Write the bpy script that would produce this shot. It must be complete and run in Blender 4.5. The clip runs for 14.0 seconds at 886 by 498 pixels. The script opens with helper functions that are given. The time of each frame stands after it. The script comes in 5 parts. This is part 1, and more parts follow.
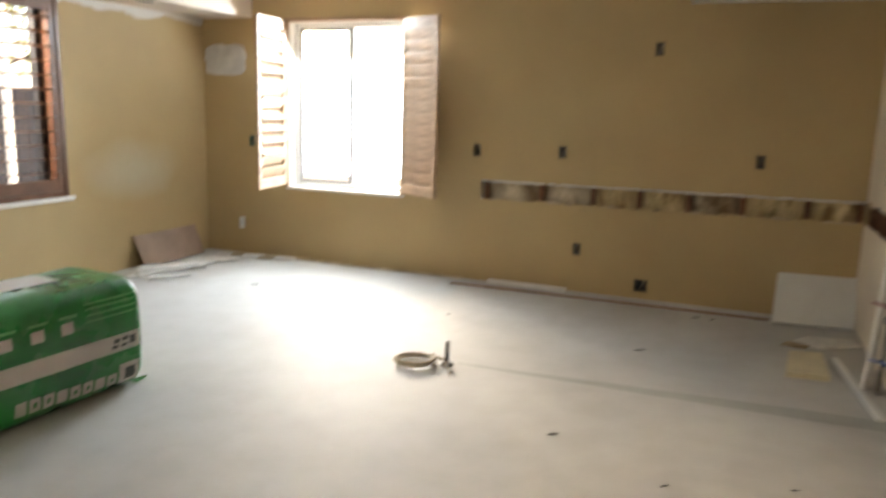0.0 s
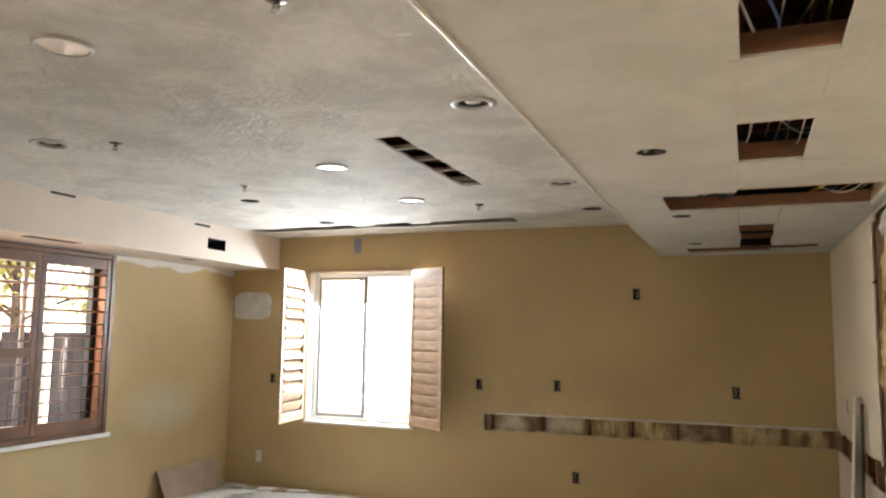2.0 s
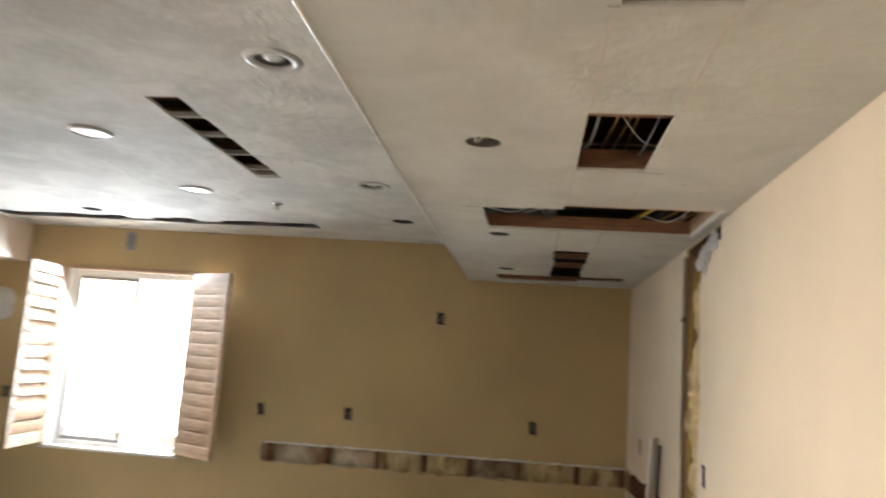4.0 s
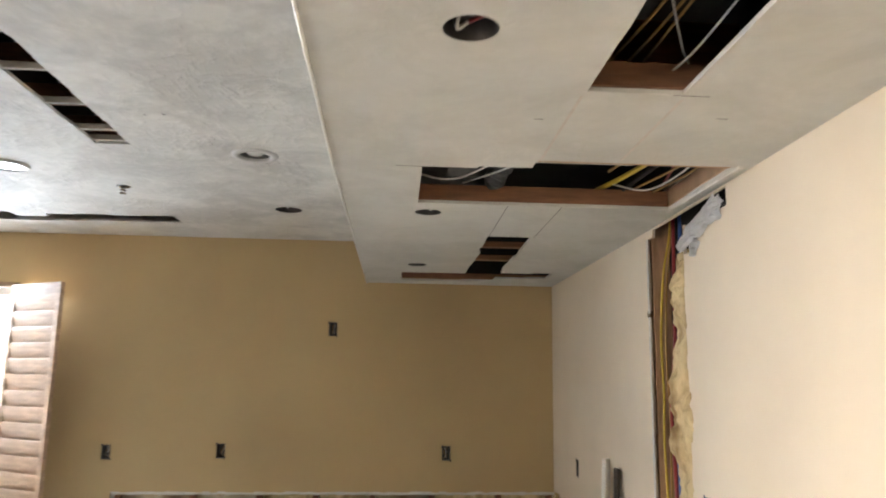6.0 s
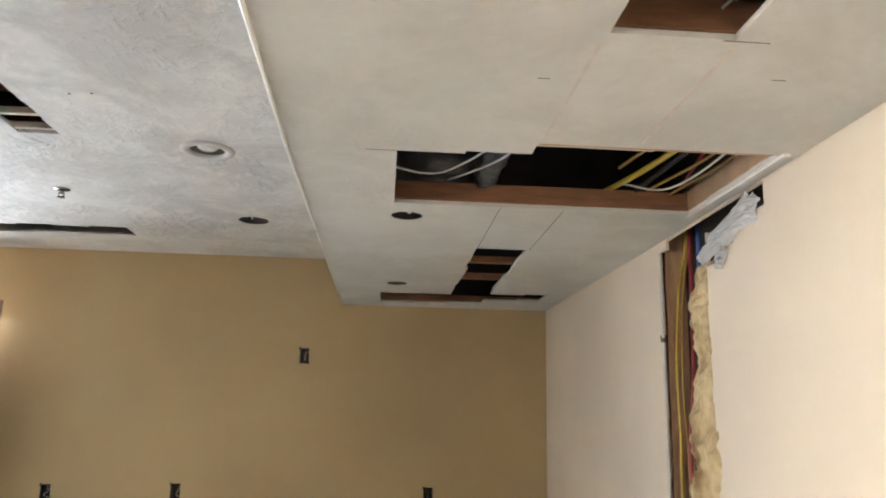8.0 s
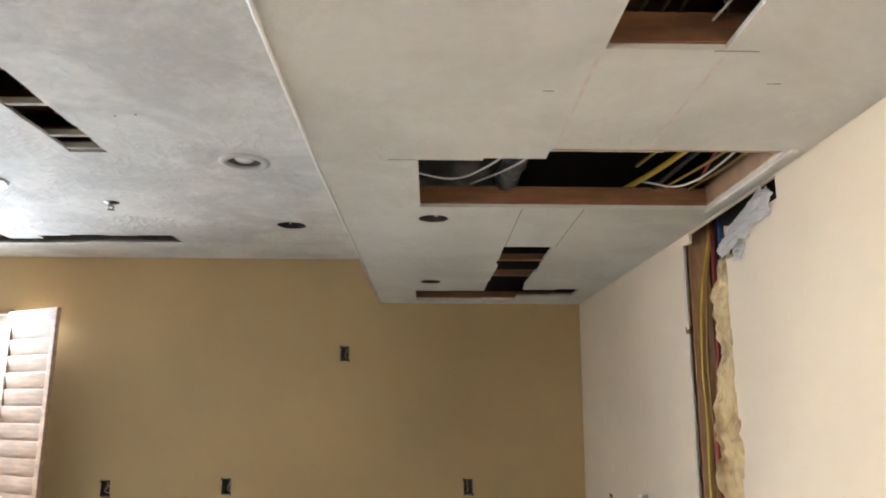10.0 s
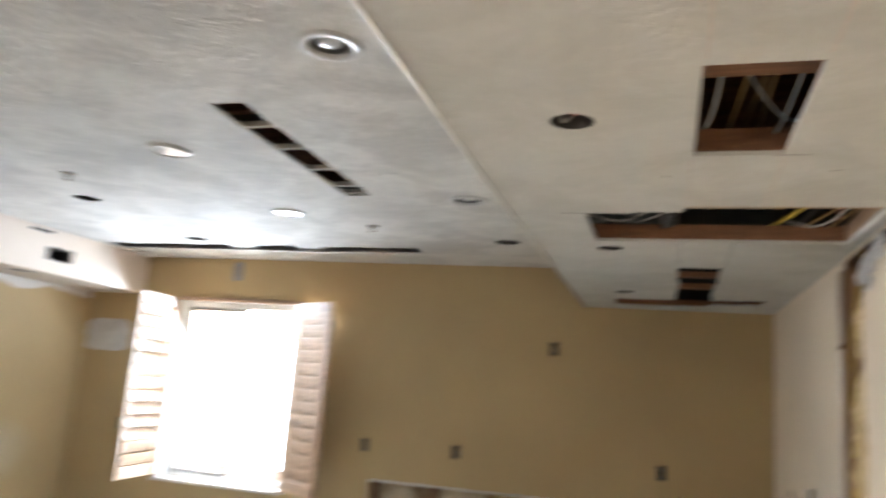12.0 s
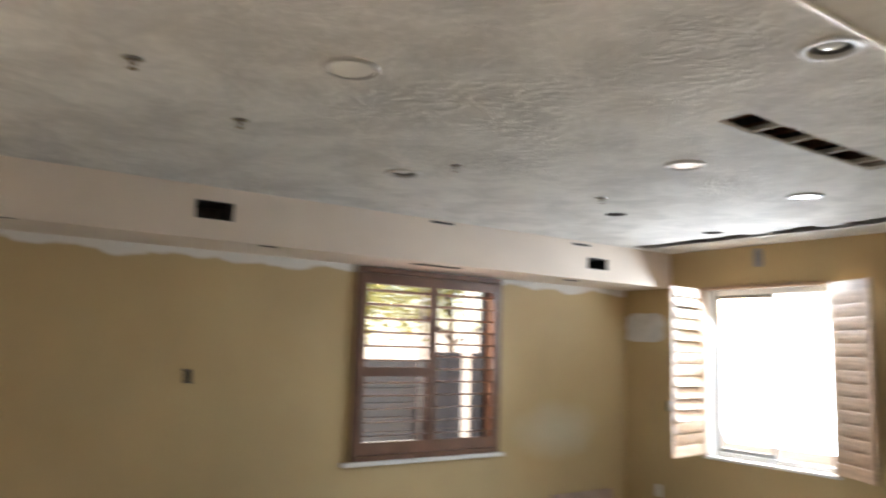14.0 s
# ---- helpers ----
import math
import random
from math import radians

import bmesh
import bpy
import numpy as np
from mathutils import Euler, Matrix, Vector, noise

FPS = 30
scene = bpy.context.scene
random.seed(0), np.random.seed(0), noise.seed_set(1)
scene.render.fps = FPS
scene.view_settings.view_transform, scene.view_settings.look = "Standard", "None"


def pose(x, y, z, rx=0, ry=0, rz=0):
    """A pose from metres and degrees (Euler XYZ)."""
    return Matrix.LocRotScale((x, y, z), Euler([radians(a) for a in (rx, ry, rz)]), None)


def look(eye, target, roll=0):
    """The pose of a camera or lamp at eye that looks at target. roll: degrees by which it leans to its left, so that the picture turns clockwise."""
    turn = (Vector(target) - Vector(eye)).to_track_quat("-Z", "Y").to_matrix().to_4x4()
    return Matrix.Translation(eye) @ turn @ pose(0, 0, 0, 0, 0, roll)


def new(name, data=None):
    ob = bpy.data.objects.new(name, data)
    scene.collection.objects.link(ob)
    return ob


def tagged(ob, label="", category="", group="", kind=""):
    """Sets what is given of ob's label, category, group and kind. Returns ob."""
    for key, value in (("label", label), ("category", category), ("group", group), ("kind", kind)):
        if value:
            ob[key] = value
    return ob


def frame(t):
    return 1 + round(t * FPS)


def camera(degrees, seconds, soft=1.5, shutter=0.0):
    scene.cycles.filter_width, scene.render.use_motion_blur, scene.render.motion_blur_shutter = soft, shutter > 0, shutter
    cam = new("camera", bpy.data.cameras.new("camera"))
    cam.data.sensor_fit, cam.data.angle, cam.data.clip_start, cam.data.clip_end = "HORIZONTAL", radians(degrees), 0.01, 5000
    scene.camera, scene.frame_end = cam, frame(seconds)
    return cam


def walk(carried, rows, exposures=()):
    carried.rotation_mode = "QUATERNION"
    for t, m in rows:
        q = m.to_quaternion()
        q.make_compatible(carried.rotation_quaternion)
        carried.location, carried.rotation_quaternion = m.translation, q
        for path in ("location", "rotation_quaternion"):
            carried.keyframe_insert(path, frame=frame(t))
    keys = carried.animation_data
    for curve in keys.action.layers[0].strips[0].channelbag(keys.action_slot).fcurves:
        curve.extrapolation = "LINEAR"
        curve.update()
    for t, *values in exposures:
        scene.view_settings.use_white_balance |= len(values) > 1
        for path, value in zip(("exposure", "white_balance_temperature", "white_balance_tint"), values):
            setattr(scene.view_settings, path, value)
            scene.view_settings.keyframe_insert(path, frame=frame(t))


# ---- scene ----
cam = camera(61.2, 14.0, 1.9, 1.0)
PATH = [
    (0, (0.432, 0.195, 1.527), (-0.288, 2.023, 1.15), 1.7),
    (0.5, (0.66, 0.012, 1.585), (0.0, 1.887, 1.365), 1.2),
    (1, (0.686, -0.168, 1.612), (0.035, 1.722, 1.655), 0.7),
    (1.5, (0.646, -0.356, 1.624), (-0.096, 1.494, 1.791), 0.1),
    (2, (0.674, -0.436, 1.628), (-0.077, 1.404, 1.853), 0.9),
    (2.5, (0.711, -0.413, 1.631), (0.1, 1.473, 1.889), 1.9),
    (3, (0.666, -0.281, 1.631), (0.171, 1.635, 1.919), 2.6),
    (3.5, (0.621, -0.004, 1.638), (0.213, 1.93, 1.947), 3.2),
    (4, (0.536, 0.171, 1.622), (0.283, 2.131, 1.928), 4.0),
    (4.2, (0.482, 0.27, 1.638), (0.315, 2.24, 1.943), 3.5),
    (6.3, (0.154, 1.235, 1.634), (0.336, 3.19, 2.014), 0.8),
    (6.5, (0.122, 1.321, 1.641), (0.36, 3.268, 2.035), 0.6),
    (7, (0.134, 1.465, 1.646), (0.408, 3.407, 2.036), 0.2),
    (7.5, (0.214, 1.545, 1.649), (0.415, 3.491, 2.064), 0.9),
    (8, (0.266, 1.571, 1.645), (0.408, 3.518, 2.083), 1.3),
    (10.3, (0.316, 1.388, 1.645), (0.331, 3.345, 2.058), 0.6),
    (10.5, (0.298, 1.298, 1.628), (0.303, 3.258, 2.03), 0.9),
    (11, (0.342, 1.069, 1.623), (0.346, 3.035, 1.992), 1.9),
    (11.5, (0.501, 0.832, 1.621), (0.33, 2.775, 2.063), 4.0),
    (12, (0.598, 0.632, 1.623), (0.014, 2.508, 1.995), 4.5),
    (12.5, (0.627, 0.392, 1.618), (-0.222, 2.178, 1.919), 2.8),
    (13, (0.687, 0.205, 1.629), (-0.414, 1.857, 1.876), 2.6),
    (13.5, (0.726, 0.213, 1.623), (-0.673, 1.621, 1.872), 2.2),
    (14, (0.755, 0.23, 1.644), (-0.866, 1.372, 1.903), 1.7),
]

# ---------- light ----------
EXPO = [(0.0, 2.26, 7850, 17), (1.5, 2.20, 8050, 19), (3.0, 2.12, 7600, 18), (4.2, 2.18, 7400, 18), (6.3, 2.70, 6900, 18), (8.2, 2.80, 6800, 18),
        (10.3, 2.64, 6850, 18), (12.0, 2.36, 6900, 18), (13.0, 2.16, 7150, 18), (14.0, 1.90, 7400, 19)]
walk(cam, [(t, look(eye, target, roll)) for t, eye, target, roll in PATH], EXPO)

world = bpy.data.worlds.new("sky")
scene.world = world
world.use_nodes = True
wn = world.node_tree
sky = wn.nodes.new("ShaderNodeTexSky")
sky.sky_type, sky.sun_disc = "NISHITA", False
sky.sun_elevation, sky.sun_rotation = radians(58), radians(100)
wn.links.new(sky.outputs[0], wn.nodes["Background"].inputs[0])
wn.nodes["Background"].inputs[1].default_value = 0.15

sun_lamp = bpy.data.lights.new("sun", "SUN")
sun_lamp.energy, sun_lamp.angle, sun_lamp.color = 4.0, radians(0.5), (1.0, 0.95, 0.87)
sun = new("sun", sun_lamp)
sun.matrix_world = look((9, -1.6, 14.4), (0, 0, 0))


def sky_light(name, eye, target, wide, high, watts, color, spread=180):
    lamp = bpy.data.lights.new(name, "AREA")
    lamp.shape, lamp.size, lamp.size_y, lamp.energy, lamp.color = "RECTANGLE", wide, high, watts, color
    lamp.spread = radians(spread)
    ob = new(name, lamp)
    ob.matrix_world = look(eye, target)
    return ob


sky_light("north_window_sky", (-3.08, 6.80, 1.55), (-3.0, 5.78, 0.80), 1.8, 2.0, 54, (0.63, 0.82, 1.0))
sky_light("north_yard_glow", (-4.9, 8.6, 2.25), (-0.9, 5.1, 0.6), 1.2, 1.0, 44, (1.0, 0.90, 0.72), 120)
# Added fill lamp at an unseen door, beamed narrowly at the east wall.
sky_light("added_west_fill", (-5.05, -1.45, 1.25), (1.3, 1.7, 1.35), 1.9, 2.0, 7, (1.0, 0.90, 0.76), 52)
sky_light("west_window_sky", (-5.35, 3.92, 2.78), (-3.4, 3.92, 1.0), 1.5, 0.7, 60, (1.0, 0.95, 0.88))

# ---------- materials ----------


def node_mat(name):
    m = bpy.data.materials.new(name)
    m.use_nodes = True
    return m, m.node_tree, m.node_tree.nodes["Principled BSDF"]


def surface(name, color, rough=0.6, vary=0.12, scale=3.0, grain=60.0, bump=0.1, bump_dist=0.004, metal=0.0,
            stretch=(1, 1, 1), spec=0.5, coat=0.0, second=None, ramp=(0.35, 0.7)):
    """A surface with broad and fine variation of colour, roughness and relief."""
    m, nt, b = node_mat(name)
    N, L = nt.nodes, nt.links
    tc = N.new("ShaderNodeTexCoord")
    mp = N.new("ShaderNodeMapping")
    mp.inputs["Scale"].default_value = stretch
    L.new(tc.outputs["Object"], mp.inputs[0])
    big = N.new("ShaderNodeTexNoise")
    big.inputs["Scale"].default_value, big.inputs["Detail"].default_value = scale, 6
    fine = N.new("ShaderNodeTexNoise")
    fine.inputs["Scale"].default_value, fine.inputs["Detail"].default_value = grain, 4
    for n in (big, fine):
        L.new(mp.outputs[0], n.inputs[0])
    cr = N.new("ShaderNodeValToRGB")
    lo = second or tuple(c * (1 - vary) for c in color)
    hi = tuple(min(1, c * (1 + vary * 0.5)) for c in color)
    cr.color_ramp.elements[0].color, cr.color_ramp.elements[0].position = (*lo, 1), ramp[0]
    cr.color_ramp.elements[1].color, cr.color_ramp.elements[1].position = (*hi, 1), ramp[1]
    L.new(big.outputs[0], cr.inputs[0])
    mx = N.new("ShaderNodeMix")
    mx.data_type, mx.blend_type = "RGBA", "MULTIPLY"
    mx.inputs[0].default_value = vary
    L.new(cr.outputs[0], mx.inputs[6])
    L.new(fine.outputs[0], mx.inputs[7])
    L.new(mx.outputs[2], b.inputs["Base Color"])
    rr = N.new("ShaderNodeMapRange")
    rr.inputs[3].default_value, rr.inputs[4].default_value = max(0.02, rough - 0.1), min(1, rough + 0.1)
    L.new(big.outputs[0], rr.inputs[0])
    L.new(rr.outputs[0], b.inputs["Roughness"])
    b.inputs["Metallic"].default_value = metal
    b.inputs["Specular IOR Level"].default_value = spec
    b.inputs["Coat Weight"].default_value = coat
    if bump:
        bp = N.new("ShaderNodeBump")
        bp.inputs["Strength"].default_value, bp.inputs["Distance"].default_value = bump, bump_dist
        L.new(fine.outputs[0], bp.inputs["Height"])
        L.new(bp.outputs[0], b.inputs["Normal"])
    return m


def trowelled(name, color, stain, strength=0.5):
    """Skip-trowelled plaster: flat islands smeared over a rougher ground."""
    m, nt, b = node_mat(name)
    N, L = nt.nodes, nt.links
    tc = N.new("ShaderNodeTexCoord")
    warp = N.new("ShaderNodeTexNoise")
    warp.inputs["Scale"].default_value, warp.inputs["Detail"].default_value = 2.2, 3
    L.new(tc.outputs["Object"], warp.inputs[0])
    add = N.new("ShaderNodeMix")
    add.data_type, add.blend_type = "RGBA", "ADD"
    add.inputs[0].default_value = 0.35
    L.new(tc.outputs["Object"], add.inputs[6])
    L.new(warp.outputs["Color"], add.inputs[7])
    isl = N.new("ShaderNodeTexNoise")
    isl.inputs["Scale"].default_value, isl.inputs["Detail"].default_value, isl.inputs["Roughness"].default_value = 20, 4, 0.56
    L.new(add.outputs[2], isl.inputs[0])
    cut = N.new("ShaderNodeValToRGB")
    cut.color_ramp.elements[0].position, cut.color_ramp.elements[1].position = 0.45, 0.62
    L.new(isl.outputs[0], cut.inputs[0])
    broad = N.new("ShaderNodeTexNoise")
    broad.inputs["Distortion"].default_value = 0.5
    broad.inputs["Scale"].default_value, broad.inputs["Detail"].default_value, broad.inputs["Roughness"].default_value = 2.4, 8, 0.66
    L.new(tc.outputs["Object"], broad.inputs[0])
    cr = N.new("ShaderNodeValToRGB")
    cr.color_ramp.elements[0].color, cr.color_ramp.elements[0].position = (*stain, 1), 0.40
    cr.color_ramp.elements[1].color, cr.color_ramp.elements[1].position = (*color, 1), 0.58
    L.new(broad.outputs[0], cr.inputs[0])
    mx = N.new("ShaderNodeMix")
    mx.data_type, mx.blend_type = "RGBA", "MULTIPLY"
    mx.inputs[0].default_value = 0.09 * strength
    L.new(cr.outputs[0], mx.inputs[6])
    L.new(cut.outputs[0], mx.inputs[7])
    L.new(mx.outputs[2], b.inputs["Base Color"])
    b.inputs["Roughness"].default_value = 0.78
    b.inputs["Specular IOR Level"].default_value = 0.22
    bp = N.new("ShaderNodeBump")
    bp.inputs["Strength"].default_value, bp.inputs["Distance"].default_value = strength, 0.006
    where = N.new("ShaderNodeTexNoise")
    where.inputs["Scale"].default_value, where.inputs["Detail"].default_value = 1.3, 2
    L.new(tc.outputs["Object"], where.inputs[0])
    patchy = N.new("ShaderNodeMapRange")
    patchy.inputs[1].default_value, patchy.inputs[2].default_value, patchy.inputs[3].default_value = 0.40, 0.62, 0.3
    L.new(where.outputs[0], patchy.inputs[0])
    relief = N.new("ShaderNodeMath")
    relief.operation = "MULTIPLY"
    L.new(cut.outputs[0], relief.inputs[0])
    L.new(patchy.outputs[0], relief.inputs[1])
    L.new(relief.outputs[0], bp.inputs["Height"])
    L.new(bp.outputs[0], b.inputs["Normal"])
    return m


def painted_wall(name, color, primer=None, band=None, blotch=False):
    """Rolled wall paint over drywall. primer: colour of bare primer above the height band, with a brushed, uneven edge."""
    m, nt, b = node_mat(name)
    N, L = nt.nodes, nt.links
    tc = N.new("ShaderNodeTexCoord")
    sep = N.new("ShaderNodeSeparateXYZ")
    L.new(tc.outputs["Object"], sep.inputs[0])
    big = N.new("ShaderNodeTexNoise")
    big.inputs["Scale"].default_value, big.inputs["Detail"].default_value = 1.1, 6
    fine = N.new("ShaderNodeTexNoise")
    fine.inputs["Scale"].default_value, fine.inputs["Detail"].default_value = 140, 3
    for n in (big, fine):
        L.new(tc.outputs["Object"], n.inputs[0])
    cr = N.new("ShaderNodeValToRGB")
    cr.color_ramp.elements[0].color, cr.color_ramp.elements[0].position = (*[c * 0.9 for c in color], 1), 0.3
    cr.color_ramp.elements[1].color, cr.color_ramp.elements[1].position = (*[min(1, c * 1.05) for c in color], 1), 0.7
    L.new(big.outputs[0], cr.inputs[0])
    out = cr.outputs[0]
    if primer:
        edge = N.new("ShaderNodeTexNoise")
        edge.inputs["Scale"].default_value, edge.inputs["Detail"].default_value = 2.6, 4
        L.new(tc.outputs["Object"], edge.inputs[0])
        off = N.new("ShaderNodeMath")
        off.operation = "MULTIPLY_ADD"
        off.inputs[1].default_value = 0.2
        L.new(edge.outputs[0], off.inputs[0])
        L.new(sep.outputs["Z"], off.inputs[2])
        st = N.new("ShaderNodeMapRange")
        st.inputs[1].default_value, st.inputs[2].default_value = band + 0.10, band + 0.125
        L.new(off.outputs[0], st.inputs[0])
        mx = N.new("ShaderNodeMix")
        mx.data_type = "RGBA"
        L.new(st.outputs[0], mx.inputs[0])
        L.new(out, mx.inputs[6])
        mx.inputs[7].default_value = (*primer, 1)
        out = mx.outputs[2]
    if blotch:
        # a soft paler patch low on the wall
        for centre, size, r0, r1, share, tone in (((0, 5.42, 0.88), (0.0, 0.75, 1.5), 0.10, 0.46, 0.5, (0.60, 0.58, 0.47)),):
            wob = N.new("ShaderNodeTexNoise")
            wob.inputs["Scale"].default_value, wob.inputs["Detail"].default_value = 3.5, 4
            L.new(tc.outputs["Object"], wob.inputs[0])
            sub = N.new("ShaderNodeVectorMath")
            sub.operation = "SUBTRACT"
            L.new(tc.outputs["Object"], sub.inputs[0])
            sub.inputs[1].default_value = centre
            mul = N.new("ShaderNodeVectorMath")
            mul.operation = "MULTIPLY"
            L.new(sub.outputs[0], mul.inputs[0])
            mul.inputs[1].default_value = size
            ln = N.new("ShaderNodeVectorMath")
            ln.operation = "LENGTH"
            L.new(mul.outputs[0], ln.inputs[0])
            dist = N.new("ShaderNodeMath")
            dist.operation = "MULTIPLY_ADD"
            L.new(wob.outputs[0], dist.inputs[0])
            dist.inputs[1].default_value = 0.18
            L.new(ln.outputs["Value"], dist.inputs[2])
            mr = N.new("ShaderNodeMapRange")
            mr.inputs[1].default_value, mr.inputs[2].default_value = r0 + 0.09, r1 + 0.09
            mr.inputs[3].default_value, mr.inputs[4].default_value = share, 0.0
            L.new(dist.outputs[0], mr.inputs[0])
            mx = N.new("ShaderNodeMix")
            mx.data_type = "RGBA"
            L.new(mr.outputs[0], mx.inputs[0])
            L.new(out, mx.inputs[6])
            mx.inputs[7].default_value = (*tone, 1)
            out = mx.outputs[2]
    L.new(out, b.inputs["Base Color"])
    b.inputs["Roughness"].default_value = 0.62
    b.inputs["Specular IOR Level"].default_value = 0.35
    bp = N.new("ShaderNodeBump")
    bp.inputs["Strength"].default_value, bp.inputs["Distance"].default_value = 0.22, 0.002
    L.new(fine.outputs[0], bp.inputs["Height"])
    L.new(bp.outputs[0], b.inputs["Normal"])
    return m


def concrete(name, color, dark):
    m, nt, b = node_mat(name)
    N, L = nt.nodes, nt.links
    tc = N.new("ShaderNodeTexCoord")
    noises = []
    for sc, de in ((0.7, 7), (5.0, 8), (90.0, 4)):
        n = N.new("ShaderNodeTexNoise")
        n.inputs["Scale"].default_value, n.inputs["Detail"].default_value = sc, de
        L.new(tc.outputs["Object"], n.inputs[0])
        noises.append(n)
    c1 = N.new("ShaderNodeValToRGB")
    c1.color_ramp.elements[0].color, c1.color_ramp.elements[0].position = (*dark, 1), 0.3
    c1.color_ramp.elements[1].color, c1.color_ramp.elements[1].position = (*color, 1), 0.66
    L.new(noises[0].outputs[0], c1.inputs[0])
    c2 = N.new("ShaderNodeValToRGB")
    c2.color_ramp.elements[0].color, c2.color_ramp.elements[0].position = (0.86, 0.855, 0.84, 1), 0.36
    c2.color_ramp.elements[1].color, c2.color_ramp.elements[1].position = (1, 1, 1, 1), 0.6
    L.new(noises[1].outputs[0], c2.inputs[0])
    mx = N.new("ShaderNodeMix")
    mx.data_type, mx.blend_type = "RGBA", "MULTIPLY"
    mx.inputs[0].default_value = 0.55
    L.new(c1.outputs[0], mx.inputs[6])
    L.new(c2.outputs[0], mx.inputs[7])
    L.new(mx.outputs[2], b.inputs["Base Color"])
    rr = N.new("ShaderNodeMapRange")
    rr.inputs[3].default_value, rr.inputs[4].default_value = 0.55, 0.85
    L.new(noises[1].outputs[0], rr.inputs[0])
    L.new(rr.outputs[0], b.inputs["Roughness"])
    bp = N.new("ShaderNodeBump")
    bp.inputs["Strength"].default_value, bp.inputs["Distance"].default_value = 0.15, 0.003
    L.new(noises[2].outputs[0], bp.inputs["Height"])
    L.new(bp.outputs[0], b.inputs["Normal"])
    return m


TAN = (0.50, 0.367, 0.19)
M_TAN = painted_wall("tan wall paint", TAN)
M_TAN_PRIMED = painted_wall("tan wall paint with bare primer at the top", TAN, (0.70, 0.67, 0.62), 2.215, True)
M_CREAM = painted_wall("cream wall paint", (0.73, 0.635, 0.505))
M_SOFFIT_FACE = painted_wall("pinkish primer", (0.72, 0.62, 0.53))
M_CEIL = trowelled("trowelled grey-white plaster", (0.68, 0.66, 0.62), (0.535, 0.52, 0.49), 0.7)
M_SOFFIT = trowelled("smooth soffit plaster", (0.61, 0.605, 0.57), (0.54, 0.538, 0.50), 0.30)
M_PRIMER = surface("patch of pale filler", (0.72, 0.71, 0.69), 0.8, 0.15, 8, 80)
M_FLOOR = concrete("dusty concrete slab", (0.53, 0.52, 0.50), (0.42, 0.41, 0.39))
M_FLOOR_PATCH = concrete("grey mortar patch", (0.43, 0.425, 0.395), (0.31, 0.308, 0.285))
M_WHITE = surface("white paint", (0.78, 0.77, 0.74), 0.45, 0.08, 4, 70, 0.05)
M_VINYL = surface("white vinyl", (0.8, 0.8, 0.78), 0.35, 0.05, 4, 50, 0.02)
# Sash greyed in its colour to keep a backlit outline against the window.
M_SASH = surface("grey backlit sash", (0.30, 0.30, 0.29), 0.5, 0.1, 6, 50, 0.02)
M_BEAD = surface("glossy white corner bead", (0.92, 0.91, 0.87), 0.3, 0.04, 6, 60, 0.05, spec=0.8, coat=0.5)
M_GYPSUM = surface("bare gypsum board", (0.72, 0.70, 0.66), 0.85, 0.15, 9, 90, 0.3)
M_PAPER = surface("torn drywall paper", (0.88, 0.88, 0.88), 0.7, 0.12, 14, 60, 0.2)
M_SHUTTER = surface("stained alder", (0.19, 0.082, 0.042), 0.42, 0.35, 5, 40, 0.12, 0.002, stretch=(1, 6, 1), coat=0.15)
# Same alder as above, paled so the window's glare is in its colour.
M_SHUTTER_GLARE = surface("stained alder paled by glare", (0.53, 0.345, 0.22), 0.42, 0.3, 5, 40, 0.12, 0.002, stretch=(1, 6, 6), coat=0.15)
M_FRAMING = surface("framing lumber", (0.27, 0.125, 0.062), 0.75, 0.28, 6, 30, 0.3, 0.003, stretch=(1, 8, 8))
M_STUD = surface("weathered stud", (0.48, 0.30, 0.18), 0.8, 0.3, 6, 30, 0.3, 0.003, stretch=(8, 8, 1))
M_PINE = surface("pale pine block", (0.52, 0.34, 0.21), 0.75, 0.25, 6, 30, 0.3, 0.003)
M_LATH = surface("pale grey batten", (0.54, 0.49, 0.42), 0.75, 0.25, 6, 30, 0.3, 0.003)
# Near-black colour that puts the shade of the voids into their backing sheets.
M_VOID_SHADE = surface("void shade near-black", (0.022, 0.019, 0.016), 0.9, 0.4, 4, 30, 0.2)
M_BATT = surface("yellow mineral wool", (0.66, 0.52, 0.29), 0.95, 0.35, 9, 32, 0.9, 0.02, second=(0.34, 0.21, 0.09), ramp=(0.36, 0.54), stretch=(1, 1, 0.4))
M_KRAFT = surface("stained kraft facing", (0.60, 0.50, 0.36), 0.8, 0.35, 4, 30, 0.5, 0.01, second=(0.25, 0.16, 0.08), ramp=(0.34, 0.62))
M_KRAFT_DARK = surface("dark brown kraft facing", (0.20, 0.13, 0.075), 0.85, 0.4, 5, 40, 0.5, 0.01, second=(0.06, 0.04, 0.025))
M_BOXP = surface("dark plastic box", (0.035, 0.035, 0.04), 0.5, 0.3, 20, 60, 0.1)
M_BOXB = surface("blue plastic box", (0.03, 0.06, 0.14), 0.45, 0.3, 20, 60, 0.1)
M_BOXG = surface("teal plastic box", (0.05, 0.16, 0.14), 0.45, 0.3, 20, 60, 0.1)
M_CAN = surface("dull galvanised can", (0.11, 0.105, 0.10), 0.45, 0.3, 12, 60, 0.1, metal=0.8)
M_RING = surface("pale lamp ring", (0.52, 0.51, 0.49), 0.3, 0.08, 8, 40, 0.02)
M_BAFFLE = surface("dark grey lamp baffle", (0.07, 0.068, 0.066), 0.35, 0.15, 8, 40, 0.02)
M_HEAD = surface("dull brass-grey sprinkler metal", (0.42, 0.40, 0.37), 0.2, 0.15, 8, 40, 0.02, metal=0.9)
